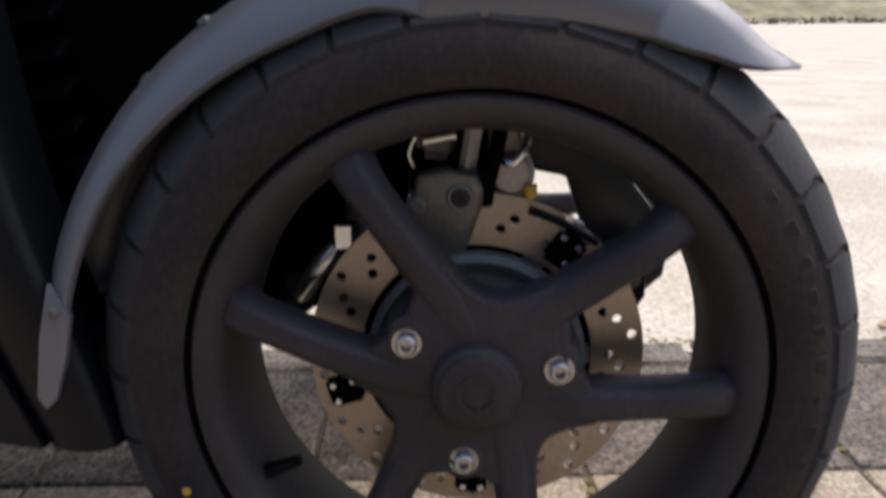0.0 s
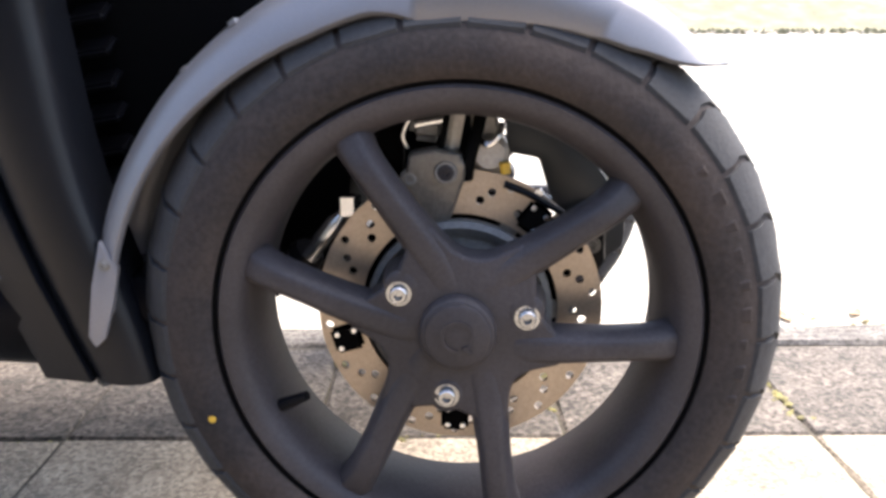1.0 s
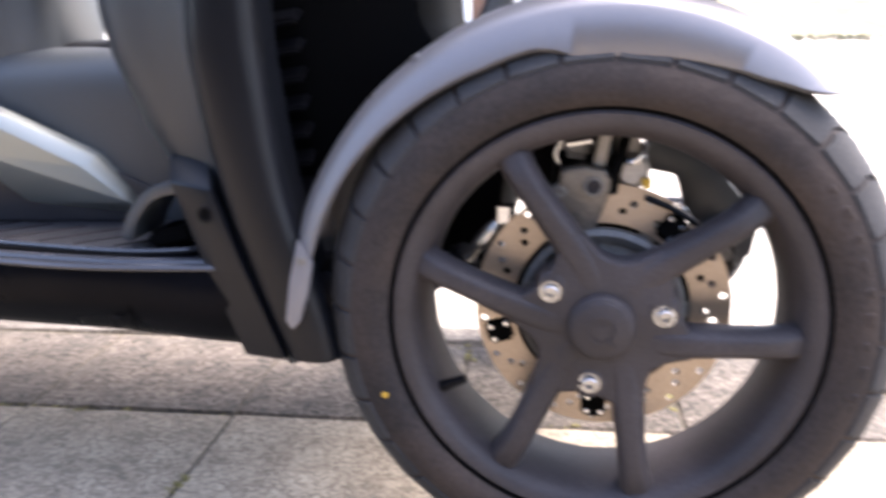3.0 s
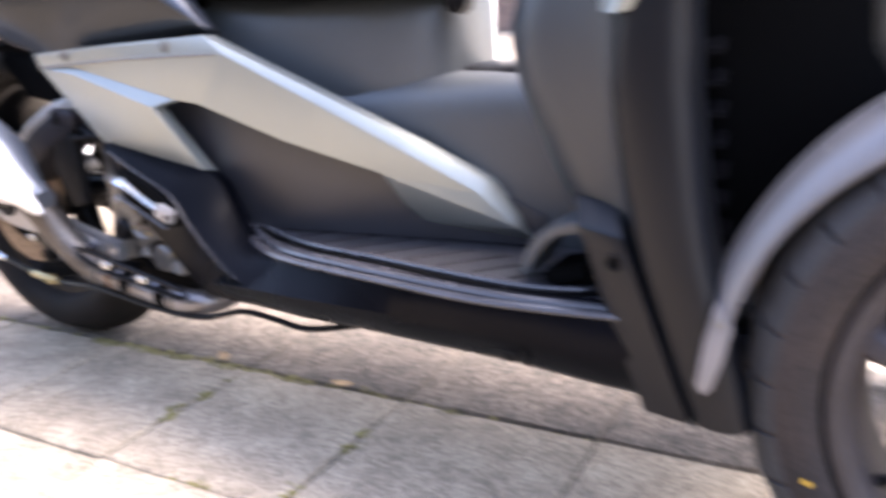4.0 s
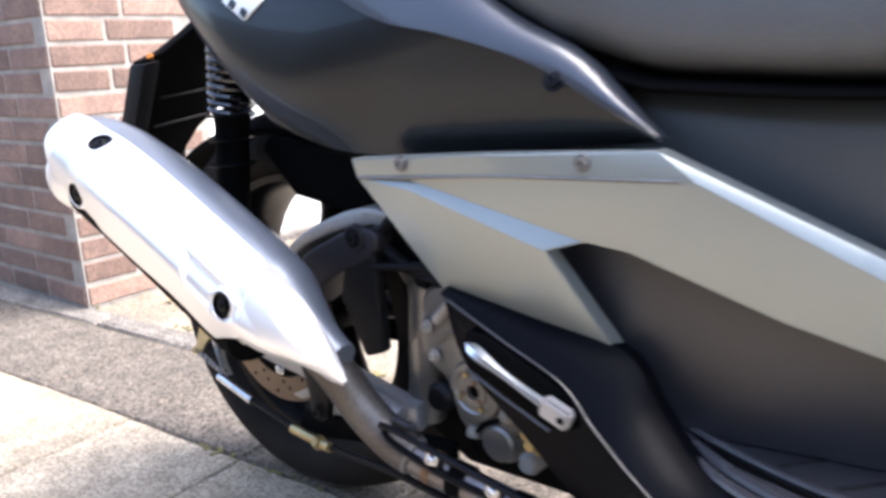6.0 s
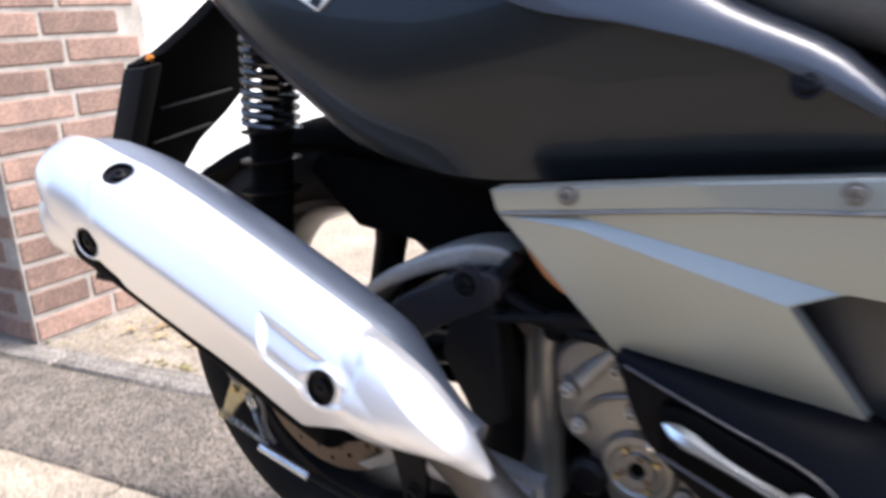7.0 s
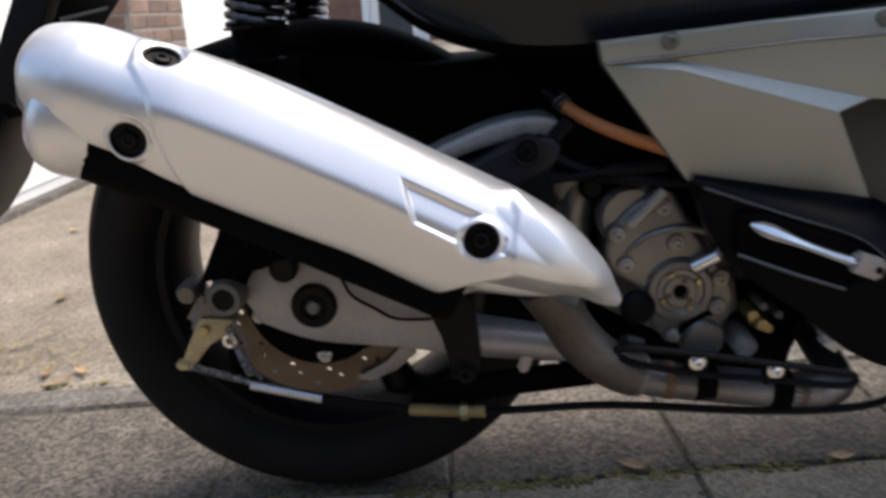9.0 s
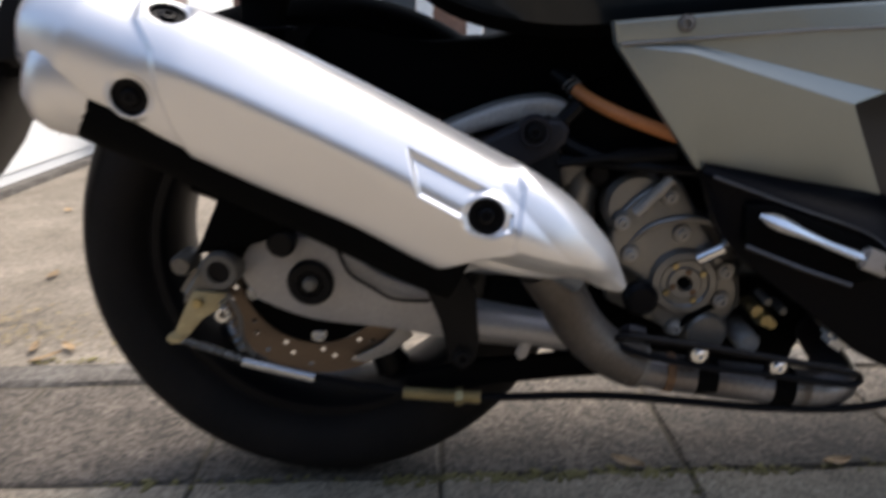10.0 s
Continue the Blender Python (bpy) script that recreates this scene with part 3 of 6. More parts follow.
# front fender: satin arch with a stepped lip and a screwed flap
def front_fender():
    rows = []
    n = 70
    for i in range(n + 1):
        t = 178 + (46 - 178) * i / n
        lip = along(t, (46, 50, 53, 61, 70, 79, 89, 97, 101, 105, 116, 125, 134, 149, 160, 170, 178), (0.284, 0.266, 0.257, 0.2465, 0.241, 0.2365, 0.2335, 0.2345, 0.243, 0.248, 0.2485, 0.2525, 0.257, 0.2655, 0.27, 0.2735, 0.275))
        crown = along(t, (46, 49, 56, 76, 98, 116, 127, 150, 162, 178), (0.286, 0.284, 0.287, 0.29, 0.291, 0.291, 0.2915, 0.2955, 0.299, 0.3))
        edge = along(t, (46, 49, 55, 62, 178), (-0.262, -0.273, -0.279, -0.283, -0.283))
        wide = along(t, (46, 50, 60, 178), (0.05, 0.08, 0.105, 0.105))
        bow = min(1.0, (crown - lip) / 0.03)
        a = radians(t)
        row = []
        for r, h in ((lip, 0), (lip + 0.003 * bow, -0.0025), (crown - 0.017 * bow, 0.002), (crown - 0.009 * bow, 0.012), (crown - 0.0035 * bow, 0.026), (crown, 0.045), (crown, wide - 0.045), (crown - 0.004 * bow, wide - 0.02), (crown - 0.014 * bow, wide - 0.004), (lip, wide)):
            row.append(Vector((r * math.cos(a), edge + h, FW.z + r * math.sin(a))))
        rows.append(row)
    bm = bmesh.new()
    grid_faces(bm, rows, False)
    bmesh.ops.recalc_face_normals(bm, faces=bm.faces)
    f = part("front_fender", bm, FENDER, scooter, "satin grey front fender arching over the tyre", 50)
    mod = f.modifiers.new("thickness", "SOLIDIFY")
    mod.thickness, mod.offset = 0.003, 0
    part("flap", prism([(-0.28, 0.333), (-0.266, 0.311), (-0.271, 0.284), (-0.28, 0.254), (-0.288, 0.2465), (-0.2935, 0.256), (-0.2885, 0.296)], lambda x, z: -0.2868 - 0.1 * (0.333 - z), lambda x, z: -0.28 - 0.1 * (0.333 - z), 0.002), FENDER, f)
    for t in (136.5, 126):
        m = Matrix.Translation((0.288 * math.cos(radians(t)), -0.25, FW.z + 0.288 * math.sin(radians(t)))) @ Matrix.Rotation(radians(90 - t), 4, "Y")
        part("lug", block((0.012, 0.03, 0.007), m, 0.003, 3), FENDER, f)
    part("screw", bolt((-0.2765, -0.2895, 0.314), 0.0034, 0.002), ALU_DARK, f)


front_fender()


# ---- leg shield, wheel house and nose ----
def leg_shield():
    zs = [0.2, 0.3, 0.36, 0.42, 0.505, 0.555, 0.6, 0.68, 0.78]
    xs = [-0.36, -0.4, -0.437, -0.474, -0.51, -0.519, -0.505, -0.46, -0.41]
    xl = [-0.3, -0.33, -0.347, -0.362, -0.374, -0.377, -0.375, -0.36, -0.34]
    rows = []
    for z in np.linspace(0.2, 0.78, 30):
        s, l = along(z, zs, xs), along(z, zs, xl)
        rows.append(spline([(s + 0.06, -0.06, z), (s + 0.012, -0.13, z), (s, -0.18, z), (s + 0.03, -0.22, z), ((s + l) / 2 + 0.01, -0.236, z), (l - 0.012, -0.255, z), (l, -0.268, z)], 20))
    return part("leg_shield", sheet(rows, (0.02, 0.02, 0)), LEG, scooter, "rounded blue grey leg shield with shade in its colour", 50)


def leg_strip():
    zs = [0.2, 0.24, 0.3, 0.37, 0.42, 0.505, 0.575, 0.78]
    xl = [-0.292, -0.31, -0.332, -0.352, -0.363, -0.376, -0.372, -0.34]
    xr = [-0.245, -0.252, -0.27, -0.291, -0.3, -0.31, -0.313, -0.29]
    rows = []
    for z in np.linspace(0.211, 0.78, 28):
        l, r = along(z, zs, xl), along(z, zs, xr)
        rows.append(spline([(l - 0.004, -0.272, z), (l + 0.004, -0.281, z), ((l + r) / 2, -0.288, z), (r - 0.004, -0.28, z), (r, -0.25, z)], 10))
    return part("leg_strip", sheet(rows, (0.0, 0.02, 0)), STRIP, scooter, "glossy black outer strip of the leg shield", 50)


shield = leg_shield()
strip = leg_strip()
low = part("leg_foot", facets([(-0.418, -0.258, 0.38), (-0.366, -0.277, 0.377), (-0.335, -0.286, 0.3), (-0.3, -0.284, 0.21), (-0.345, -0.275, 0.21), (-0.385, -0.266, 0.298), (-0.408, -0.262, 0.36), (-0.432, -0.225, 0.402), (-0.384, -0.24, 0.398)],
                              [[0, 1, 2, 5, 6], [2, 3, 4, 5], [0, 7, 8, 1]], (0, 0.02, 0), 0.003), STRIP, scooter, "black lower end of the leg shield")
part("screw_recess", lathe([(0.006, -0.003), (0.0085, -0.003), (0.0095, 0.002), (0.006, 0.002)], (-0.374, -0.2735, 0.352), 18), BLACK_MATT, low)
part("screw_well", lathe([(0.0001, -0.0018), (0.0075, -0.0018), (0.0075, 0.003), (0.0001, 0.003)], (-0.374, -0.2735, 0.352), 18), DARK, low)
# Added silver panel paints the sky's soft reflection on dark plastic.
part("front_side_panel", sheet([spline([(-0.395 + 0.1 * (k / 9) ** 1.3 - 0.02 * math.sin(k / 9 * 3), -0.258, 0.572 + 0.02 * k), (-0.372 + 0.13 * (k / 9), -0.288 - 0.01 * math.sin(k / 9 * 3), 0.57 + 0.02 * k), (-0.345 + 0.16 * (k / 9), -0.276, 0.575 + 0.02 * k)], 10) for k in range(10)], (0, 0.012, 0)), SILVER, scooter, "silver panel standing in for a sky reflection on dark plastic")

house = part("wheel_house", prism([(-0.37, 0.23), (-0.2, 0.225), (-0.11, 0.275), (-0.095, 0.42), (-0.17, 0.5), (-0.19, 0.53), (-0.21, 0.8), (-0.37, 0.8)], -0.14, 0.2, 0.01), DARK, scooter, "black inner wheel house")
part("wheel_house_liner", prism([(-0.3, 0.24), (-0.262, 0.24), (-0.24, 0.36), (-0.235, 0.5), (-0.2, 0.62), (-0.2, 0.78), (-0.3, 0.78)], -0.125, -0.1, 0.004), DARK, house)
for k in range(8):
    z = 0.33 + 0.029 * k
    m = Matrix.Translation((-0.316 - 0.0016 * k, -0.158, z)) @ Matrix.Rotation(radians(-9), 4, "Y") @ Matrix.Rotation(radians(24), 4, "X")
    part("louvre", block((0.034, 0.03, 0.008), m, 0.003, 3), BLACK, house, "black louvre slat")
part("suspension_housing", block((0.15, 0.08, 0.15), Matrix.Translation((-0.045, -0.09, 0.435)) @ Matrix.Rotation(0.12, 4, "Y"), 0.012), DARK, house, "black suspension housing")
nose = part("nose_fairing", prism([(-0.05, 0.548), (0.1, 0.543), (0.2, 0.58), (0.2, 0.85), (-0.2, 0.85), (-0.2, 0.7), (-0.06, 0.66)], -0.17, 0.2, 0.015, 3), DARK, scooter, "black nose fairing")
part("suspension_arm", sweep([(-0.13, -0.12, 0.5), (-0.105, -0.12, 0.56), (-0.1, -0.12, 0.68)], 0.014, 12), ALU_DARK, scooter, "dark suspension arm")


# ---- foot board ----
BRIM_X = (-0.97, -0.955, -0.9, -0.86, -0.82, -0.75, -0.653, -0.536, -0.46, -0.37, -0.25)
BRIM_Y = (-0.15, -0.158, -0.196, -0.22, -0.238, -0.252, -0.264, -0.277, -0.276, -0.266, -0.262)


def plate(outline, z0, z1, bevel=0.003):
    """A level plate with rounded edges over an outline in plan."""
    bm = bmesh.new()
    lo, hi = [bm.verts.new((x, y, z0)) for x, y in outline], [bm.verts.new((x, y, z1)) for x, y in outline]
    bm.faces.new(hi)
    bm.faces.new(list(reversed(lo)))
    for i in range(len(lo)):
        j = (i + 1) % len(lo)
        bm.faces.new((lo[i], lo[j], hi[j], hi[i]))
    bmesh.ops.recalc_face_normals(bm, faces=bm.faces)
    bmesh.ops.bevel(bm, geom=list(bm.edges), offset=bevel, segments=2, affect="EDGES")
    return bm


def foot_board():
    rows = []
    for x in np.linspace(-0.93, -0.25, 36):
        bot = along(x, (-0.95, -0.84, -0.7, -0.5, -0.36, -0.25), (0.212, 0.216, 0.217, 0.214, 0.205, 0.203))
        out = along(x, (-0.95, -0.86, -0.8, -0.4, -0.25), (-0.248, -0.262, -0.27, -0.276, -0.268))
        brim = along(x, BRIM_X, BRIM_Y)
        top = along(x, (-0.95, -0.86, -0.82, -0.38, -0.25), (0.285, 0.291, 0.294, 0.297, 0.297))
        rows.append([(x, brim + 0.012, top), (x, brim + 0.002, top - 0.002), (x, brim - 0.001, top - 0.008), (x, min(out, brim), top - 0.034), (x, out + 0.008, (top + bot) / 2 - 0.008), (x, out + 0.025, bot + 0.012), (x, out + 0.04, bot), (x, out + 0.1, bot - 0.002)])
    s = part("side_skirt", sheet(rows, (0, 0.02, 0.003)), SKIRT, scooter, "black plastic skirt under the foot board", 40)
    part("screw", bolt((-0.489, -0.262, 0.234), 0.005, 0.003), BLACK_MATT, s)
    part("skirt_seam", sweep([(-0.465, -0.2765, 0.285), (-0.468, -0.271, 0.25), (-0.472, -0.254, 0.222)], 0.0012, 6), DARK, s)
    fb = part("foot_board", plate([(-0.96, -0.1)] + [(x, y + 0.004) for x, y in zip(BRIM_X[1:], BRIM_Y[1:])] + [(-0.25, 0.25), (-0.96, 0.25)], 0.272, 0.2945), EDGE, scooter, "black foot board beside the tunnel")
    inner = [(-0.95, -0.142), (-0.862, -0.168), (-0.794, -0.188), (-0.7, -0.2), (-0.58, -0.218), (-0.49, -0.226), (-0.428, -0.213), (-0.405, -0.188)]
    mid = [(-0.953, -0.149), (-0.9, -0.178), (-0.86, -0.199), (-0.8, -0.22), (-0.667, -0.241), (-0.555, -0.254), (-0.47, -0.258), (-0.38, -0.248)]
    mat = part("rubber_mat", plate(inner + [(-0.43, -0.05), (-0.95, -0.05)], 0.29, 0.2995), MAT, fb, "grey black ribbed rubber mat")
    for k in range(9):
        x = -0.84 + 0.048 * k
        near = along(x, [p[0] for p in inner], [p[1] for p in inner]) + 0.012
        part("rib", sweep([(x - 0.01, near, 0.2995), (x + 0.05, near + 0.064, 0.2995)], 0.002, 6, 0.7), BLACK_MATT, mat)
    # The last, black tube paints the shade of the furrow beside the inner rib.
    for line, r, z, m in ((list(zip(BRIM_X[1:-1], BRIM_Y[1:-1])), 0.0052, 0.2965, EDGE), (mid, 0.0062, 0.2965, EDGE), (inner, 0.004, 0.299, EDGE), ([(x, y - 0.0085) for x, y in inner], 0.0035, 0.2945, DARK)):
        pts = spline([(x, y, z + 0.008 * ease(x, -0.88, -0.955)) for x, y in line], 44)
        part("edge_rib", sweep(pts, r, 8, 0.8), m, fb)


foot_board()
pedal = part("pedal", prism([(p.x, p.z) for p in spline([(-0.499, 0, 0.311), (-0.489, 0, 0.335), (-0.472, 0, 0.357), (-0.452, 0, 0.369), (-0.425, 0, 0.374)], 14)] + [(p.x, p.z) for p in spline([(-0.425, 0, 0.36), (-0.449, 0, 0.356), (-0.466, 0, 0.345), (-0.479, 0, 0.327), (-0.486, 0, 0.308)], 14)], -0.222, -0.15, 0.003), KNEE, scooter, "dark arched brake pedal above the foot board", 50)
part("pedal_pad", block((0.05, 0.06, 0.018), Matrix.Translation((-0.447, -0.185, 0.312)) @ Matrix.Rotation(radians(-12), 4, "Y"), 0.004), DARK, pedal)
part("pedal_stem", sweep([(-0.44, -0.18, 0.355), (-0.4, -0.17, 0.34), (-0.38, -0.16, 0.3)], 0.009, 8), DARK, pedal)


# ---- tunnel, seat and seat base ----
def bar_rings(stations, n=28, power=3.5):
    """Rounded box sections across the scooter: x, half width, low z, high z."""
    rings = []
    for x, w, lo, hi in stations:
        ring = []
        for k in range(n):
            t = 2 * math.pi * k / n
            c, s = math.cos(t), math.sin(t)
            ring.append(Vector((x, w * math.copysign(abs(c) ** (2 / power), c), (lo + hi) / 2 + (hi - lo) / 2 * math.copysign(abs(s) ** (2 / power), s))))
        rings.append(ring)
    return rings


part("centre_tunnel", loft(bar_rings([(-1.1, 0.125, 0.27, 0.495), (-0.9, 0.13, 0.27, 0.498), (-0.8, 0.128, 0.27, 0.501), (-0.7, 0.114, 0.27, 0.504), (-0.6, 0.099, 0.27, 0.506), (-0.5, 0.092, 0.27, 0.507), (-0.36, 0.09, 0.27, 0.52)], 44, 5)), KNEE, scooter, "dark grey centre tunnel", 50)
part("tunnel_lid", loft(bar_rings([(-0.68, 0.03, 0.48, 0.504), (-0.65, 0.055, 0.48, 0.511), (-0.58, 0.066, 0.48, 0.514), (-0.5, 0.068, 0.48, 0.515), (-0.42, 0.066, 0.48, 0.517)], 36, 2.6)), BLACK, scooter, "smooth glossy black lid on the tunnel", 50)
base = part("seat_base", loft(bar_rings([(-1.15, 0.13, 0.44, 0.655), (-1.08, 0.135, 0.44, 0.65), (-0.9, 0.133, 0.44, 0.615), (-0.78, 0.118, 0.44, 0.612), (-0.71, 0.098, 0.44, 0.61), (-0.672, 0.075, 0.44, 0.608), (-0.657, 0.05, 0.44, 0.606)], 48, 4)), KNEE, scooter, "dark grey panel under the seat", 50)
part("seat_latch", block((0.028, 0.03, 0.035), Matrix.Translation((-0.64, -0.07, 0.592)) @ Matrix.Rotation(0.25, 4, "Y"), 0.005), BLACK, base)
part("seat", loft(bar_rings([(-1.7, 0.09, 0.82, 0.9), (-1.45, 0.14, 0.785, 0.9), (-1.28, 0.165, 0.745, 0.88), (-1.155, 0.172, 0.688, 0.82), (-1.06, 0.172, 0.636, 0.77), (-0.97, 0.17, 0.613, 0.74), (-0.85, 0.168, 0.606, 0.73), (-0.74, 0.16, 0.603, 0.725), (-0.69, 0.152, 0.603, 0.715), (-0.66, 0.138, 0.604, 0.702), (-0.644, 0.112, 0.606, 0.684), (-0.636, 0.082, 0.612, 0.664)], 40, 3.2)), SEAT, scooter, "grey black grained vinyl seat", 60)
# Black band paints the shaded gap between the cushion and the panel below.
part("seat_rim", loft(bar_rings([(-1.28, 0.16, 0.735, 0.75), (-1.155, 0.167, 0.678, 0.692), (-1.06, 0.168, 0.628, 0.641), (-0.97, 0.166, 0.605, 0.618), (-0.85, 0.164, 0.599, 0.611), (-0.71, 0.15, 0.597, 0.608), (-0.65, 0.12, 0.599, 0.61)], 24, 5)), DARK, scooter, "black band for the shaded gap under the seat", 50)


# ---- side panels ----
panel = part("side_panel", facets(
    [(-1.262, -0.2265, 0.548), (-1.113, -0.2135, 0.557), (-0.946, -0.198, 0.564), (-0.792, -0.1715, 0.492), (-0.677, -0.1475, 0.434), (-0.586, -0.114, 0.381), (-0.553, -0.1075, 0.342), (-0.536, -0.1, 0.31),
     (-0.6, -0.101, 0.312), (-0.678, -0.113, 0.321), (-0.7, -0.13, 0.348), (-0.712, -0.156, 0.39), (-0.85, -0.178, 0.43), (-0.972, -0.198, 0.477),
     (-0.912, -0.2, 0.54), (-1.085, -0.211, 0.537), (-1.258, -0.224, 0.528), (-1.195, -0.2155, 0.5285), (-1.011, -0.199, 0.4815),
     (-1.044, -0.211, 0.4725), (-1.19, -0.2225, 0.5195), (-0.992, -0.178, 0.378), (-1.05, -0.185, 0.392), (-1.175, -0.195, 0.413),
     (-0.548, -0.119, 0.328), (-0.796, -0.179, 0.481), (-0.682, -0.1565, 0.421), (-0.593, -0.127, 0.368)],
    [[0, 1, 15, 16], [1, 2, 14, 15], [2, 3, 25, 14], [3, 4, 26, 25], [4, 5, 27, 26], [14, 25, 12, 13], [25, 26, 11, 12], [26, 27, 11], [27, 24, 11], [5, 6, 24, 27], [6, 7, 24],
     [11, 24, 9, 10], [24, 7, 8, 9],
     [15, 14, 13, 18, 17], [16, 15, 17], [17, 18, 19, 20], [16, 17, 20], [20, 19, 21, 22, 23], [16, 20, 23]], (0, 0.022, 0), 0.0035), SILVER, scooter, "silver painted side panel with a forward arm", 14)
# Thin dark tube paints the shade in the recess across the panel.
part("groove", sweep([(-1.255, -0.2245, 0.5285), (-1.085, -0.2115, 0.5375), (-0.925, -0.2005, 0.5405)], 0.0018, 6), ALU_DARK, panel)
for p in ((-1.199, -0.2225, 0.545), (-1.009, -0.2065, 0.552)):
    part("screw", bolt(p, 0.0055, 0.003), ALU_DARK, panel)
part("recess_panel", prism([(-1.06, 0.3), (-0.52, 0.3), (-0.52, 0.34), (-0.68, 0.41), (-0.86, 0.46), (-1.0, 0.5), (-1.1, 0.5), (-1.12, 0.4)], lambda x, z: -0.168 + 0.15 * max(x + 1.0, 0) , -0.04, 0.006), RECESS, scooter, "black recessed flank below the side panel")


def tail():
    bot = [(-1.69, -0.1, 0.775), (-1.655, -0.125, 0.742), (-1.617, -0.15, 0.713), (-1.568, -0.172, 0.685), (-1.527, -0.184, 0.658), (-1.493, -0.19, 0.636), (-1.455, -0.19, 0.605), (-1.412, -0.186, 0.573), (-1.355, -0.18, 0.553), (-1.27, -0.176, 0.545), (-1.09, -0.172, 0.558), (-0.953, -0.168, 0.567)]
    top = [(-1.74, -0.1, 0.86), (-1.62, -0.14, 0.835), (-1.5, -0.165, 0.795), (-1.367, -0.186, 0.742), (-1.245, -0.195, 0.683), (-1.16, -0.197, 0.664), (-1.071, -0.194, 0.637), (-1.0, -0.188, 0.598), (-0.95, -0.184, 0.569)]
    b, t = spline(bot, 48), spline(top, 48)
    rows = []
    for i, (p, q) in enumerate(zip(b, t)):
        # the rear half leans up to the sky; a crease parts it from the front facet that leans under
        k = i / 47
        row = []
        for v in np.linspace(0, 1, 41):
            ahead = ease(k, 0.6 + 0.12 * v, 0.44 + 0.12 * v)
            row.append(p.lerp(q, v) + Vector((0, -0.022 * ahead * math.sin(math.pi * v ** 0.8) * ease(k, -0.1, 0.2) - 0.003 * math.sin(math.pi * v), 0)))
        rows.append(row)
    rows_tail = rows
    tp = part("tail_panel", sheet(rows, (0, 0.015, 0)), GREY_PAINT, scooter, "satin graphite tail panel", 60)
    band = [[rows[i][m] + Vector((0, -0.002, 0)) for m in range(7)] for i in range(22)]
    for i, r in enumerate(band):
        # a chamfer along the lower edge that runs out to a point
        w = max(1 - (i / 21) ** 2, 0.02)
        band[i] = [r[0].lerp(r[6], w * n / 5) for n in range(6)]
    part("edge_trim", sheet(band, (0, 0.006, 0)), TRIM_PAINT, tp, "satin edge of the tail panel")
    lining = [[rows[i][0] + Vector((0, 0.004, 0)), rows[i][0] + Vector((0.0, 0.025, -0.012)), rows[i][0] + Vector((0.0, 0.07, -0.014))] for i in range(34)]
    part("tail_lining", sheet(lining, (0, 0, 0.004)), DARK, tp)
    up = spline([(-1.62, -0.12, 0.87), (-1.42, -0.155, 0.83), (-1.28, -0.165, 0.785), (-1.165, -0.17, 0.722), (-1.09, -0.172, 0.676), (-1.025, -0.172, 0.643), (-0.985, -0.174, 0.606), (-0.948, -0.18, 0.573)], 40)
    lo = spline([Vector(p) + Vector((0, -0.004, 0.001)) for p in top[1:]], 40)
    rows = [[p.lerp(q, v) + Vector((0, -0.006 * math.sin(math.pi * v), 0.003 * math.sin(math.pi * v))) for v in np.linspace(0, 1, 6)] for p, q in zip(lo, up)]
    ut = part("upper_trim", sheet(rows, (0, 0.012, -0.004)), TRIM_PAINT, scooter, "satin blue grey trim under the seat", 50)
    part("screw", bolt((-1.042, -0.1945, 0.621), 0.0075, 0.003, (0, -1, 0.35)), BLACK, ut)
    skin = [q for r in rows_tail for q in r]

    def face(d):
        """The tail's own surface, raised by d."""
        return lambda x, z: min(skin, key=lambda q: (q.x - x) ** 2 + (q.z - z) ** 2).y - d

    badge = part("badge", prism([(-1.497, 0.729), (-1.466, 0.744), (-1.406, 0.712), (-1.432, 0.692)], face(0.003), face(-0.02), 0.0015), BADGE, tp, "pale plain badge")
    for k in range(3):
        x, z = -1.473 + 0.021 * k, 0.729 - 0.011 * k
        part("badge_bar", prism([(x - 0.0045, z), (x + 0.0045, z - 0.0054), (x + 0.0005, z - 0.0125), (x - 0.0085, z - 0.007)], face(0.0042), face(0.0), 0), GREY_PAINT, badge)


tail()

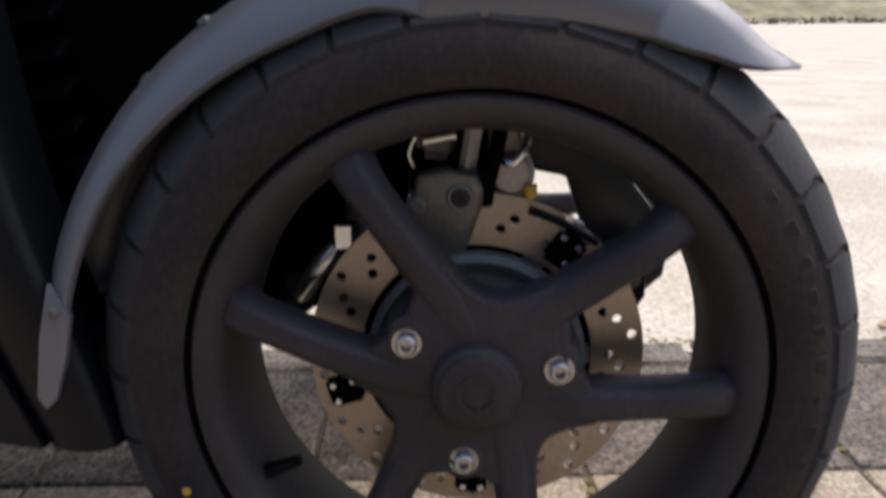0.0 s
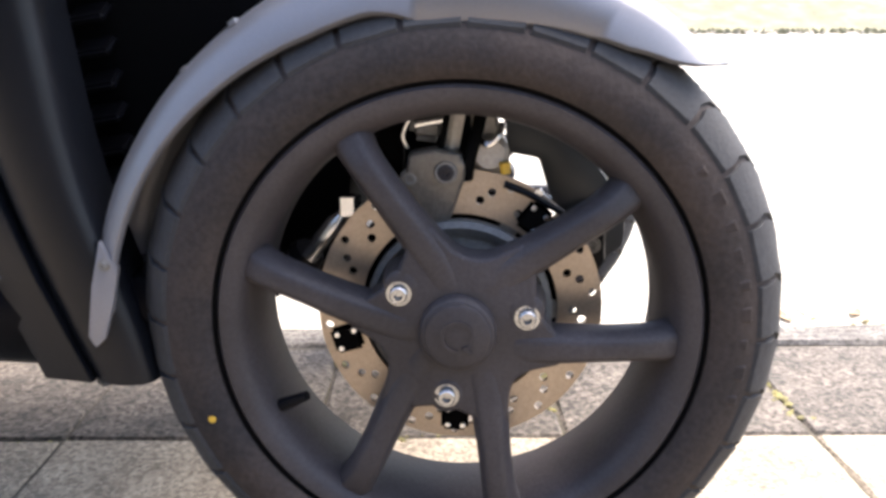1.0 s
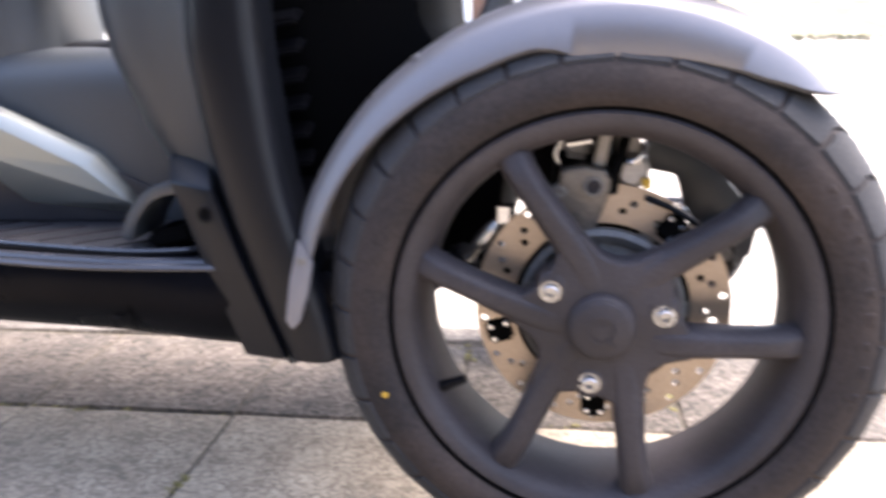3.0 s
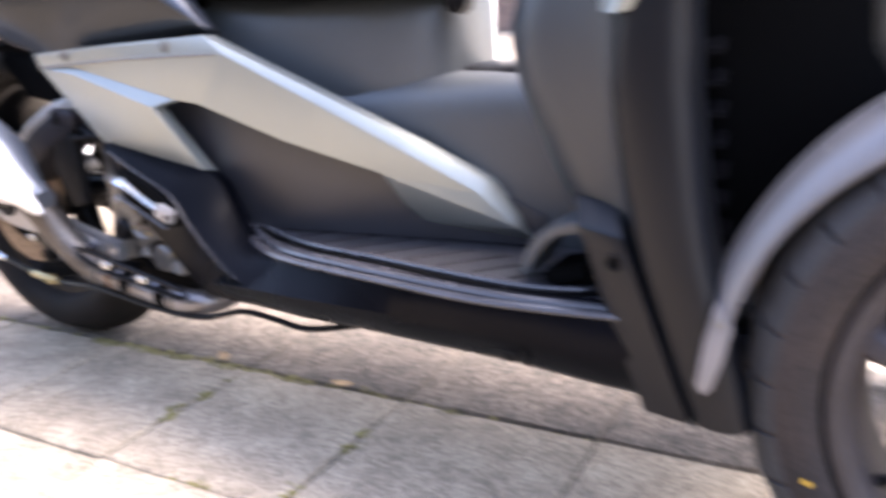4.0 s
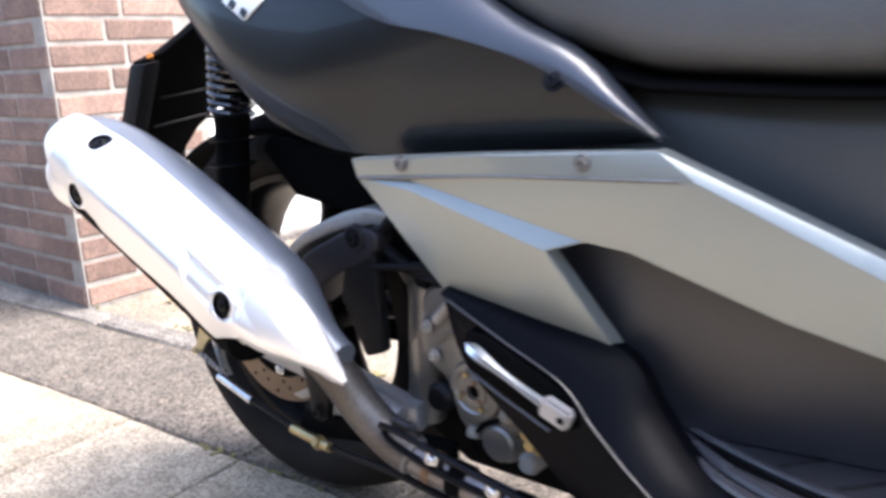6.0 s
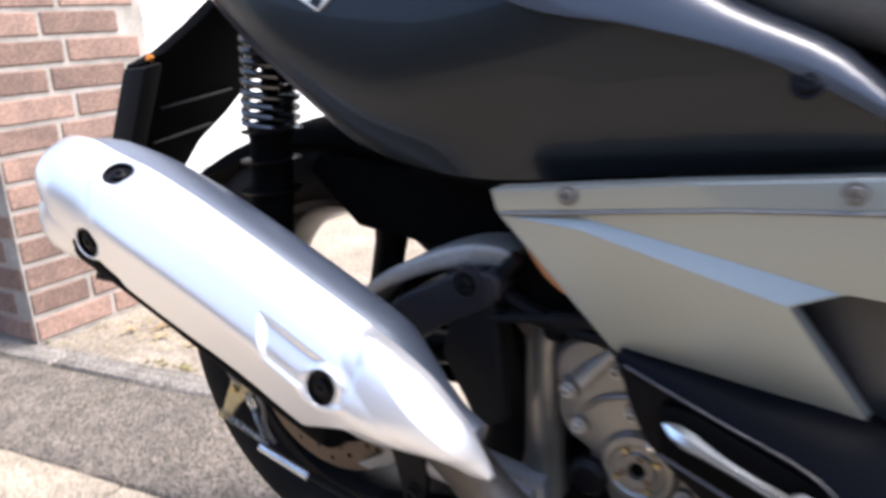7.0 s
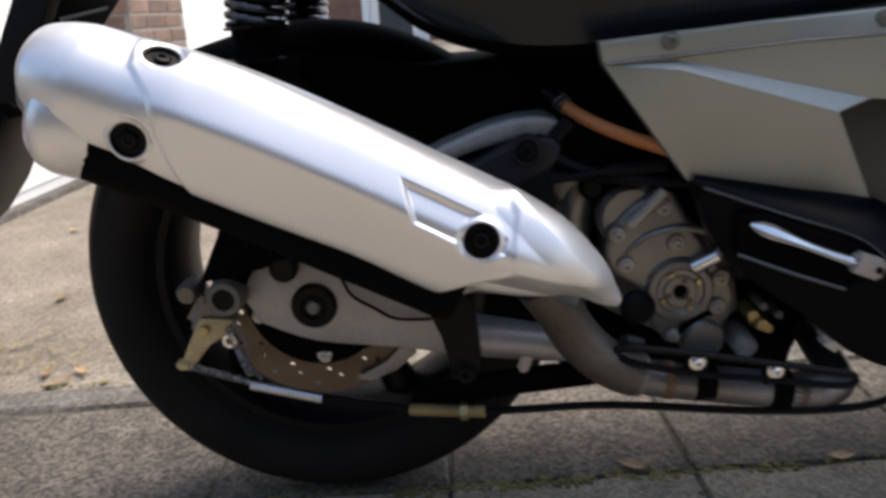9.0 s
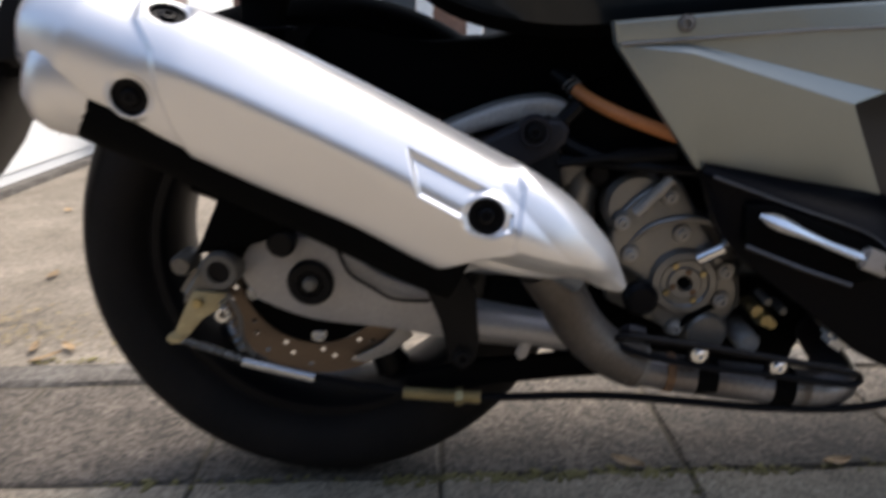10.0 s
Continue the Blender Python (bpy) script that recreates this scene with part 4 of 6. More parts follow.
def rear_skirt():
    """A smooth black face with a raised, paler tube as its edge highlight, and a band above it up to the recess."""
    n = 40
    inner = spline([(-1.165, -0.19, 0.42), (-1.08, -0.18, 0.405), (-0.984, -0.178, 0.38), (-0.944, -0.185, 0.334), (-0.895, -0.206, 0.299), (-0.82, -0.226, 0.294)], n)
    edge = spline([(-1.172, -0.205, 0.412), (-1.092, -0.215, 0.382), (-1.022, -0.223, 0.356), (-0.985, -0.231, 0.324), (-0.93, -0.245, 0.288), (-0.87, -0.258, 0.262), (-0.82, -0.252, 0.25)], n)
    low = spline([(-1.168, -0.203, 0.405), (-1.143, -0.205, 0.343), (-1.069, -0.208, 0.281), (-1.01, -0.212, 0.233), (-0.955, -0.218, 0.217), (-0.82, -0.22, 0.217)], n)
    rows = []
    for a, b, c in zip(inner, edge, low):
        rows.append([a.lerp(b, v) + Vector((0, -0.003 * math.sin(math.pi * v), 0.002 * math.sin(math.pi * v))) for v in (0, 0.25, 0.5, 0.75, 0.93)] + [b] + [b.lerp(c, v) + Vector((0, 0.003 * math.sin(math.pi * v), 0)) for v in (0.06, 0.25, 0.5, 0.75, 1.0)])
    p = part("rear_skirt", sheet(rows, (0, 0.02, -0.004)), SKIRT, scooter, "black rear skirt with a dark plate as footrest slot", 28)
    # Paler tube paints the highlight on the edge and thins where that fades.
    part("edge_line", sweep([q + Vector((0, -0.0003, 0)) for q in edge[1:-6]], [0.0017 - 0.00004 * k for k in range(n - 7)], 8), EDGE, p)
    # Dark plate, just proud of the skirt, paints the shade inside a recess.
    part("slot", prism([(-1.134, 0.383), (-1.107, 0.383), (-1.008, 0.345), (-1.008, 0.315), (-1.034, 0.309), (-1.132, 0.347)], lambda x, z: -0.2175 - 0.07 * (x + 1.13), -0.206, 0.003), DARK, p)
    part("slot_lip", sweep([(-1.132, -0.2185, 0.345), (-1.08, -0.222, 0.324), (-1.034, -0.2255, 0.308)], 0.002, 6), EDGE, p)
    rest = part("footrest", sweep(spline([(-1.124, -0.226, 0.376), (-1.1, -0.232, 0.3665), (-1.06, -0.234, 0.349), (-1.026, -0.235, 0.336)], 12), [0.003, 0.008, 0.009, 0.0078, 0.0064, 0.0055, 0.005, 0.005, 0.0054, 0.0058, 0.0062, 0.0062], 7, 0.8), CHROME, p, "folded polished aluminium footrest")
    part("clevis", block((0.03, 0.014, 0.02), Matrix.Translation((-1.02, -0.236, 0.334)) @ Matrix.Rotation(0.38, 4, "Y"), 0.003), ARM, rest)
    # Flat dark disc paints the shaded hole through the clevis.
    part("clevis_pin", bolt((-1.012, -0.2435, 0.331), 0.0035, 0.001, socket=False), DARK, rest)


rear_skirt()


# ---- rear wheel, brake and swing arm ----
def rear_wheel():
    rim = lathe([(0.204, -0.058), (0.2, -0.063), (0.19, -0.061), (0.183, -0.05), (0.175, -0.02), (0.175, 0.02), (0.183, 0.05), (0.19, 0.061), (0.2, 0.063), (0.204, 0.058), (0.2, 0.05), (0.188, 0.0), (0.2, -0.05)], RW, 80)
    hub = lathe([(0.0001, -0.06), (0.045, -0.06), (0.055, -0.03), (0.055, 0.03), (0.0001, 0.05)], RW, 32)
    arms = []
    for k in range(5):
        t = radians(78 + 72 * k)
        arms.append(sweep([RW + Vector((r * math.cos(t), -0.005, r * math.sin(t))) for r in (0.04, 0.09, 0.14, 0.182)], [0.026, 0.021, 0.019, 0.024], 10))
    w = part("rear_wheel", rim, BLACK, scooter, "black five-armed rear wheel", 40)
    part("hub", hub, BLACK, w, "", 40)
    for b in arms:
        part("spoke", b, BLACK, w, "", 40)
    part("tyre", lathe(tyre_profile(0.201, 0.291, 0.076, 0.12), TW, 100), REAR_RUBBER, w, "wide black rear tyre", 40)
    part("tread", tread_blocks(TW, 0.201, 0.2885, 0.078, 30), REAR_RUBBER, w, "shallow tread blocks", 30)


rear_wheel()
rc = RW + Vector((0, -0.105, -0.003))
rd = part("brake_disc", drilled_disc(rc, 0.12, 0.084, 0.0025, [((0.092, 0.101, 0.11)[k % 3], 9 * k + (2, 0, 3)[k % 3]) for k in range(40)], 0.0032), DISC_DARK, scooter, "drilled rear brake disc")
part("disc_carrier", lathe([(0.02, 0.004), (0.083, 0.004), (0.083, -0.001), (0.06, -0.006), (0.02, -0.008)], rc, 48), DARK, rd)
for k in range(5):
    t = radians(-90 + 72 * k)
    part("carrier_bolt", bolt(rc + Vector((0.073 * math.cos(t), -0.004, 0.073 * math.sin(t))), 0.006, 0.004), STEEL, rd)

part("transmission_case", prism([(p.x, p.z) for p in spline([(-1.66, 0, 0.285), (-1.62, 0, 0.345), (-1.56, 0, 0.37), (-1.45, 0, 0.42), (-1.25, 0, 0.47), (-1.05, 0, 0.4), (-1.0, 0, 0.28), (-1.1, 0, 0.19), (-1.3, 0, 0.19), (-1.48, 0, 0.2), (-1.6, 0, 0.21), (-1.66, 0, 0.285)], 40)[:-1]], 0.085, 0.17, 0.012), DARK, scooter, "black transmission case behind the rear wheel")
arm = part("swing_arm", prism([(p.x, p.z) for p in spline([(-1.635, 0, 0.3), (-1.625, 0, 0.322), (-1.598, 0, 0.336), (-1.55, 0, 0.335), (-1.515, 0, 0.32), (-1.476, 0, 0.292), (-1.379, 0, 0.262), (-1.27, 0, 0.24)], 26)] + [(p.x, p.z) for p in spline([(-1.27, 0, 0.205), (-1.381, 0, 0.217), (-1.472, 0, 0.233), (-1.559, 0, 0.245), (-1.615, 0, 0.268)], 18)], -0.142, -0.122, 0.004), ARM, scooter, "silver cast aluminium swing arm")
part("axle_ring", lathe([(0.014, -0.006), (0.022, -0.007), (0.025, -0.003), (0.025, 0.004), (0.014, 0.004)], (-1.556, -0.143, 0.287), 32), BLACK, arm)
part("axle_nut", lathe([(0.0001, -0.004), (0.014, -0.004), (0.016, 0.0), (0.016, 0.004), (0.0001, 0.004)], (-1.556, -0.143, 0.287), 6), BLACK_MATT, arm)
part("axle_end", lathe([(0.0001, -0.009), (0.005, -0.009), (0.0075, -0.006), (0.0075, 0.002), (0.0001, 0.002)], (-1.556, -0.145, 0.287), 18), ALU_DARK, arm)
part("axle_washer", lathe([(0.0165, -0.003), (0.02, -0.0035), (0.021, 0.0), (0.0165, 0.002)], (-1.556, -0.1455, 0.287), 28), ALU_DARK, arm)
part("shock_mount", lathe([(0.012, -0.02), (0.018, -0.02), (0.02, -0.015), (0.02, 0.015), (0.012, 0.015)], (-1.645, -0.15, 0.307), 28), ALU_DARK, arm)
part("mount_bush", lathe([(0.0001, -0.012), (0.0125, -0.012), (0.0125, 0.012), (0.0001, 0.012)], (-1.645, -0.155, 0.307), 20), BLACK, arm)
part("arm_bolt", lathe([(0.0001, -0.014), (0.012, -0.014), (0.015, -0.01), (0.015, 0.004), (0.0001, 0.004)], (-1.582, -0.146, 0.333), 16), BLACK, arm)
# Thin black tube paints the dark furrow that runs along the arm.
part("brake_hose", sweep(spline([(-1.535, -0.15, 0.345), (-1.524, -0.152, 0.325), (-1.513, -0.152, 0.3), (-1.49, -0.152, 0.284), (-1.467, -0.152, 0.271), (-1.43, -0.15, 0.268)], 24), 0.002, 8), BLACK, arm)

cal = part("rear_caliper", join(block((0.042, 0.04, 0.05), Matrix.Translation((-1.675, -0.12, 0.276)) @ Matrix.Rotation(0.6, 4, "Y"), 0.009, 3), lathe([(0.0001, -0.035), (0.009, -0.035), (0.012, -0.028), (0.012, 0.0), (0.0001, 0.0)], (-1.69, -0.12, 0.309), 18)), CALIPER, scooter, "grey rear brake caliper")
part("lever_plate", prism([(-1.71, 0.227), (-1.698, 0.221), (-1.675, 0.247), (-1.651, 0.261), (-1.644, 0.276), (-1.682, 0.279), (-1.694, 0.258)], -0.146, -0.14, 0.0015), ZINC, cal, "yellow zinc parking brake lever")
part("lever_bolt", bolt((-1.678, -0.147, 0.266), 0.0055, 0.005, socket=False), BRASS, cal)
part("lever_eye", lathe([(0.004, -0.003), (0.008, -0.003), (0.009, 0.002), (0.004, 0.002)], (-1.652, -0.145, 0.252), 18), STEEL, cal)
part("lever_clevis", block((0.017, 0.014, 0.011), Matrix.Translation((-1.707, -0.143, 0.225)), 0.003), ZINC, cal)
part("lever_link", sweep(spline([(-1.645, -0.148, 0.277), (-1.634, -0.148, 0.25), (-1.633, -0.148, 0.225), (-1.622, -0.147, 0.205)], 14), 0.0028, 8), ALU_DARK, cal)
part("return_spring", coil((-1.65, -0.152, 0.27), (-1.632, -0.152, 0.214), 0.0042, 0.001, 14, 6), BOLT, cal, "small steel return spring")
part("cable_spring", coil((-1.7, -0.146, 0.223), (-1.632, -0.148, 0.201), 0.0036, 0.0009, 18, 6), BOLT, cal)
cable = part("brake_cable", sweep(spline([(-1.63, -0.162, 0.206), (-1.55, -0.165, 0.188), (-1.45, -0.175, 0.176), (-1.37, -0.185, 0.175), (-1.25, -0.2, 0.184), (-1.1, -0.21, 0.176), (-1.0, -0.212, 0.178), (-0.93, -0.206, 0.196), (-0.871, -0.2, 0.19), (-0.817, -0.2, 0.186), (-0.73, -0.19, 0.203)], 50), 0.0045, 8), BLACK, scooter, "black brake cable below the pipe")
part("ferrule", sweep([(-1.63, -0.163, 0.206), (-1.553, -0.167, 0.1885)], [0.0055, 0.0062], 12), STEEL, cable, "bright steel ferrule")
part("adjuster", join(sweep([(-1.458, -0.177, 0.176), (-1.378, -0.187, 0.1755)], [0.0065, 0.0065], 10), lathe([(0.0001, -0.004), (0.0095, -0.004), (0.0095, 0.004), (0.0001, 0.004)], (-1.4, -0.185, 0.1757), 6, "x")), BRASS, cable, "brass cable adjuster")
# Added plate paints the ground's reflection along the disc's lower edge.
part("disc_guard", prism([(-1.523, 0.187), (-1.505, 0.184), (-1.475, 0.196), (-1.451, 0.216), (-1.464, 0.229), (-1.486, 0.207)], -0.119, -0.113, 0.002), ALU, cal, "pale plate standing in for ground reflected under the disc")
part("cable_bracket", prism([(-1.46, 0.168), (-1.43, 0.166), (-1.36, 0.18), (-1.2, 0.195), (-1.2, 0.22), (-1.38, 0.205), (-1.455, 0.19)], -0.165, -0.15, 0.003), DARK, arm)


# ---- silencer ----
def silencer():
    spec = [(-1.744, 0.558, 0.03), (-1.735, 0.555, 0.042), (-1.708, 0.545, 0.0535), (-1.68, 0.533, 0.0575), (-1.574, 0.488, 0.06), (-1.464, 0.433, 0.0595), (-1.384, 0.391, 0.057), (-1.323, 0.3645, 0.0455), (-1.288, 0.347, 0.029), (-1.264, 0.331, 0.013), (-1.252, 0.321, 0.004)]
    cy, N = -0.268, 480
    axis = [(Vector((p.x, cy, p.z)), p.y) for p in spline([(x, r, z) for x, z, r in spec], N)]
    radius, axis = [r for p, r in axis], [p for p, r in axis]
    screws = [(Vector(p), Vector(n).normalized()) for p, n in (((-1.621, -0.296, 0.5655), (0.35, -0.42, 0.84)), ((-1.651, -0.3245, 0.498), (0.02, -1, -0.12)), ((-1.373, -0.32, 0.4005), (0.05, -1, 0.12)))]
    run = [0.0]
    for p, q in zip(axis, axis[1:]):
        run.append(run[-1] + (q - p).length)
    sx = [p[0] for p in spec]
    pocket = [(-1.437, 0.457), (-1.428, 0.419), (-1.367, 0.385), (-1.352, 0.387), (-1.35, 0.4), (-1.36, 0.416)]

    nose_edge = [(-1.373, 0.475), (-1.346, 0.416), (-1.353, 0.374), (-1.42, 0.352), (-1.36, 0.3), (-1.22, 0.29), (-1.22, 0.48)]

    # crease that runs from the pocket to the tip
    RX, RZ, DX, DZ = -1.344, 0.429, 0.093, -0.104

    def depth(outline, x, z):
        """How far the place lies inside the outline."""
        inside, near = False, 9.0
        for (ax, az), (bx, bz) in zip(outline, outline[1:] + outline[:1]):
            if (az > z) != (bz > z) and x < (bx - ax) * (z - az) / (bz - az) + ax:
                inside = not inside
            l2 = (bx - ax) ** 2 + (bz - az) ** 2
            k = min(max(((x - ax) * (bx - ax) + (z - az) * (bz - az)) / l2, 0), 1)
            near = min(near, math.hypot(x - ax - k * (bx - ax), z - az - k * (bz - az)))
        return near if inside else 0.0

    def skin(f, i):
        """The plain shell at the angle f: flat top, bright upper facet, side facet that leans under."""
        p = axis[i]
        d = (axis[min(i + 1, N - 1)] - axis[max(i - 1, 0)]).normalized()
        up = Vector((-d.z, 0, d.x))
        e = 6 + 10 * ease(p.x, -1.66, -1.58) * (1 - 0.6 * ease(p.x, -1.4, -1.3))
        m = sum((max(math.cos(f - radians(a)), 0) / b) ** e for a, b in ((-78, 1.0), (-30, 0.985), (17, 0.97), (54, 0.985), (110, 0.965), (165, 0.97))) ** (-1 / e)
        m *= 1 + 0.06 * ease(p.x, -1.45, -1.32)
        return p + max(radius[i], 0.003) * m * (math.cos(f) * up + math.sin(f) * Vector((0, -1, 0)))

    # set each screw flush on the shell
    flush = []
    for (c0, n0), out in zip(screws, (0.0, 0.0, -0.0034)):
        near = min((skin(radians(a), i) for a in range(0, 150, 3) for i in range(0, N, 4)), key=lambda q: ((q - c0) - n0 * (q - c0).dot(n0)).length)
        flush.append((c0 + n0 * ((near - c0).dot(n0) + out), n0))
    screws = flush
    rows = []
    for i, p in enumerate(axis):
        r = max(radius[i], 0.003)
        d = (axis[min(i + 1, N - 1)] - axis[max(i - 1, 0)]).normalized()
        up = Vector((-d.z, 0, d.x))
        row = []
        for k in range(180):
            f = radians(6 + 154 * k / 179)
            c, s = math.cos(f), math.sin(f)
            q = skin(f, i)
            lift = 0.0
            if s > 0:
                lift -= 0.0048 * ease(depth(pocket, q.x, q.z), 0.0, 0.0055)
                raised = depth(nose_edge, q.x, q.z)
                lift += 0.0026 * ease(raised, 0.0, 0.006) * ease(r, 0.004, 0.03)
                k2 = min(max(((q.x - RX) * DX + (q.z - RZ) * DZ) / (DX * DX + DZ * DZ), 0), 1)
                lift += 0.26 * max(0.017 - math.hypot(q.x - RX - k2 * DX, q.z - RZ - k2 * DZ), 0) * ease(r, 0.006, 0.026)
                under = (0.374 - 0.36 * (q.x + 1.353)) - q.z
                lift -= 0.55 * min(max(under, 0), 0.03) * ease(raised, 0.0, 0.012) * ease(r, 0.006, 0.03)
                crease = along(q.z, (0.45, 0.476, 0.503, 0.533, 0.556), (-1.611, -1.62, -1.626, -1.628, -1.644))
                lift += 0.0025 * ease(q.x - crease, -0.003, 0.003) * (1 - ease(q.x, -1.58, -1.48)) * ease(r, 0.01, 0.04)
                ridge = (q - p).dot(up) / max(r, 0.01)
                lift += 0.003 * ease(q.x, -1.655, -1.6) * ease(ridge, 0.0, 0.3) * (1 - ease(q.x, -1.5, -1.3))
                lift *= ease(s, 0.0, 0.4)
            spot = q + lift * (q - p).normalized()
            for c0, n0 in screws:
                dv = spot - c0
                if dv.length < 0.04:
                    h = dv.dot(n0)
                    ring = (dv - n0 * h).length
                    spot -= n0 * (h * ease(0.0215 - ring, 0.0, 0.0055) + 0.007 * ease(0.0152 - ring, 0.0, 0.0022))
            row.append(spot)
        rows.append(row)
    bm = bmesh.new()
    grid_faces(bm, rows, False)
    sh = part("silencer", bm, SHIELD, scooter, "large bright silver silencer with black screws", 35)
    mod = sh.modifiers.new("thickness", "SOLIDIFY")
    mod.thickness, mod.offset = 0.003, -1
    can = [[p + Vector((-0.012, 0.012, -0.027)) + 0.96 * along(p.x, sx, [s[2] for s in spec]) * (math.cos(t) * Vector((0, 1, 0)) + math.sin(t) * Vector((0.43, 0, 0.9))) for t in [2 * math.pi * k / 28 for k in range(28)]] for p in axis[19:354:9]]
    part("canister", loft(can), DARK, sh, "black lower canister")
    shell = []
    for i in range(8, 446, 8):
        k = ease(i / N, 0.72, 0.92)
        out = 0.02 * ease(i / N, 0.0, 0.2)
        mid = axis[i] + Vector((0, out + 0.004 * k, -0.003 - 0.012 * k))
        r = 0.95 * radius[i] * (1 - k) + 0.022 * k
        shell.append([mid + r * (math.cos(t) * Vector((0, 1, 0)) + math.sin(t) * Vector((0.43, 0, 0.9))) for t in [2 * math.pi * q / 36 for q in range(36)]])
    part("inner_shell", loft(shell), SHELL, sh, "grey inner shell of the silencer", 60)
    end = Vector((-1.727, cy, 0.5315))
    back = Vector((-0.93, 0, 0.36)).normalized()
    upv = Vector((0.36, 0, 0.93)).normalized()
    rings = []
    for r, b in ((0.05, -0.04), (0.055, -0.02), (0.056, -0.004), (0.053, 0.008), (0.046, 0.016), (0.03, 0.021), (0.026, 0.018), (0.025, 0.0), (0.024, -0.02)):
        rings.append([end + Vector((0.004, 0.006, -0.012)) + back * b + r * (math.cos(t) * Vector((0, 1, 0)) + math.sin(t) * upv) for t in [2 * math.pi * k / 32 for k in range(32)]])
    part("end_cap", loft(rings), SHIELD, sh, "silver end cap with the outlet", 50)
    for v, nv in screws:
        q = Vector((0, 0, 1)).rotation_difference(nv).to_matrix().to_4x4()
        cup = lathe([(0.0001, -0.0035), (0.0128, -0.0035), (0.0131, -0.0008), (0.0146, -0.0006), (0.0146, -0.007), (0.0001, -0.006)], (0, 0, 0), 28, "z")
        cup.transform(Matrix.Translation(v) @ q)
        part("screw_cup", cup, BLACK, sh)
        part("screw", bolt(v - nv * 0.0035, 0.0066, 0.0028, nv), BLACK, sh)
    part("bracket", prism([(-1.465, 0.335), (-1.4, 0.325), (-1.382, 0.287), (-1.379, 0.236), (-1.384, 0.211), (-1.396, 0.203), (-1.409, 0.211), (-1.419, 0.258), (-1.432, 0.29)], -0.182, -0.17, 0.003), BLACK, sh, "black hanger bracket")
    part("bracket_bolt", bolt((-1.396, -0.184, 0.219), 0.008, 0.006), BLACK_MATT, sh)


silencer()
pipe = part("exhaust_pipe", sweep(spline([(-1.262, -0.212, 0.241), (-1.235, -0.206, 0.2235), (-1.2, -0.204, 0.213), (-1.126, -0.203, 0.2015), (-1.06, -0.202, 0.1935), (-1.028, -0.196, 0.1915), (-1.01, -0.17, 0.192), (-1.005, -0.11, 0.2), (-1.005, -0.05, 0.22)], 48), 0.0185, 20), PIPE, scooter, "heat-stained steel exhaust pipe", 60)
part("elbow", sweep(spline([(-1.322, -0.24, 0.335), (-1.301, -0.228, 0.3), (-1.286, -0.22, 0.272), (-1.267, -0.213, 0.248), (-1.245, -0.208, 0.23), (-1.225, -0.205, 0.22)], 24), 0.0235, 20), SOOT, pipe, "sooty brown elbow", 60)
part("heat_band", sweep([(-1.085, -0.2024, 0.1966), (-1.06, -0.202, 0.1935), (-1.042, -0.199, 0.1922)], [0.0186, 0.0188, 0.0186], 20), SOOT, pipe)
part("clamp", sweep([(-1.235, -0.206, 0.2237), (-1.219, -0.2048, 0.218)], [0.0235, 0.022], 20), ALU_DARK, pipe)
part("weld_ring", sweep([(-1.197, -0.204, 0.2124), (-1.189, -0.204, 0.2112)], [0.0198, 0.0196], 20), RUST, pipe)
part("arm_end", sweep([(-1.4, -0.16, 0.249), (-1.345, -0.165, 0.246), (-1.3, -0.17, 0.24), (-1.27, -0.17, 0.235)], [0.017, 0.0165, 0.016, 0.014], 16), ARM, pipe)
part("arm_lug", block((0.012, 0.01, 0.024), Matrix.Translation((-1.333, -0.172, 0.224)) @ Matrix.Rotation(0.35, 4, "Y"), 0.003), ARM, pipe)
guard = part("pipe_guard", sweep(spline([(-1.248, -0.222, 0.252), (-1.238, -0.23, 0.26), (-1.171, -0.232, 0.251), (-1.103, -0.231, 0.238), (-1.03, -0.228, 0.223), (-1.015, -0.225, 0.215), (-1.028, -0.228, 0.209), (-1.102, -0.231, 0.221), (-1.15, -0.232, 0.227), (-1.205, -0.231, 0.237), (-1.238, -0.228, 0.246), (-1.248, -0.222, 0.252)], 60), 0.0038, 8), BLACK, scooter, "black wire guard over the pipe")
for p in ((-1.171, -0.234, 0.243), (-1.096, -0.233, 0.23)):
    part("guard_tab", block((0.024, 0.004, 0.024), Matrix.Translation(p) @ Matrix.Translation((0, 0.005, -0.004)), 0.002), BLACK, guard)
    part("guard_bolt", bolt(p, 0.0055, 0.005), STEEL, guard, "bright bolt")
    low_z = 0.2045 + 0.14 * (-1.15 - p[0])
    part("guard_strap", sweep([(p[0] + 0.004, -0.203, low_z + 0.001), (p[0] + 0.024, -0.203, low_z - 0.001)], [0.0198, 0.0198], 18), DARK, guard, "black strap round the pipe")
part("sensor_lead", sweep(spline([(-1.24, -0.2, 0.25), (-1.235, -0.215, 0.262), (-1.22, -0.21, 0.256)], 8), 0.005, 8), NAVY, pipe)


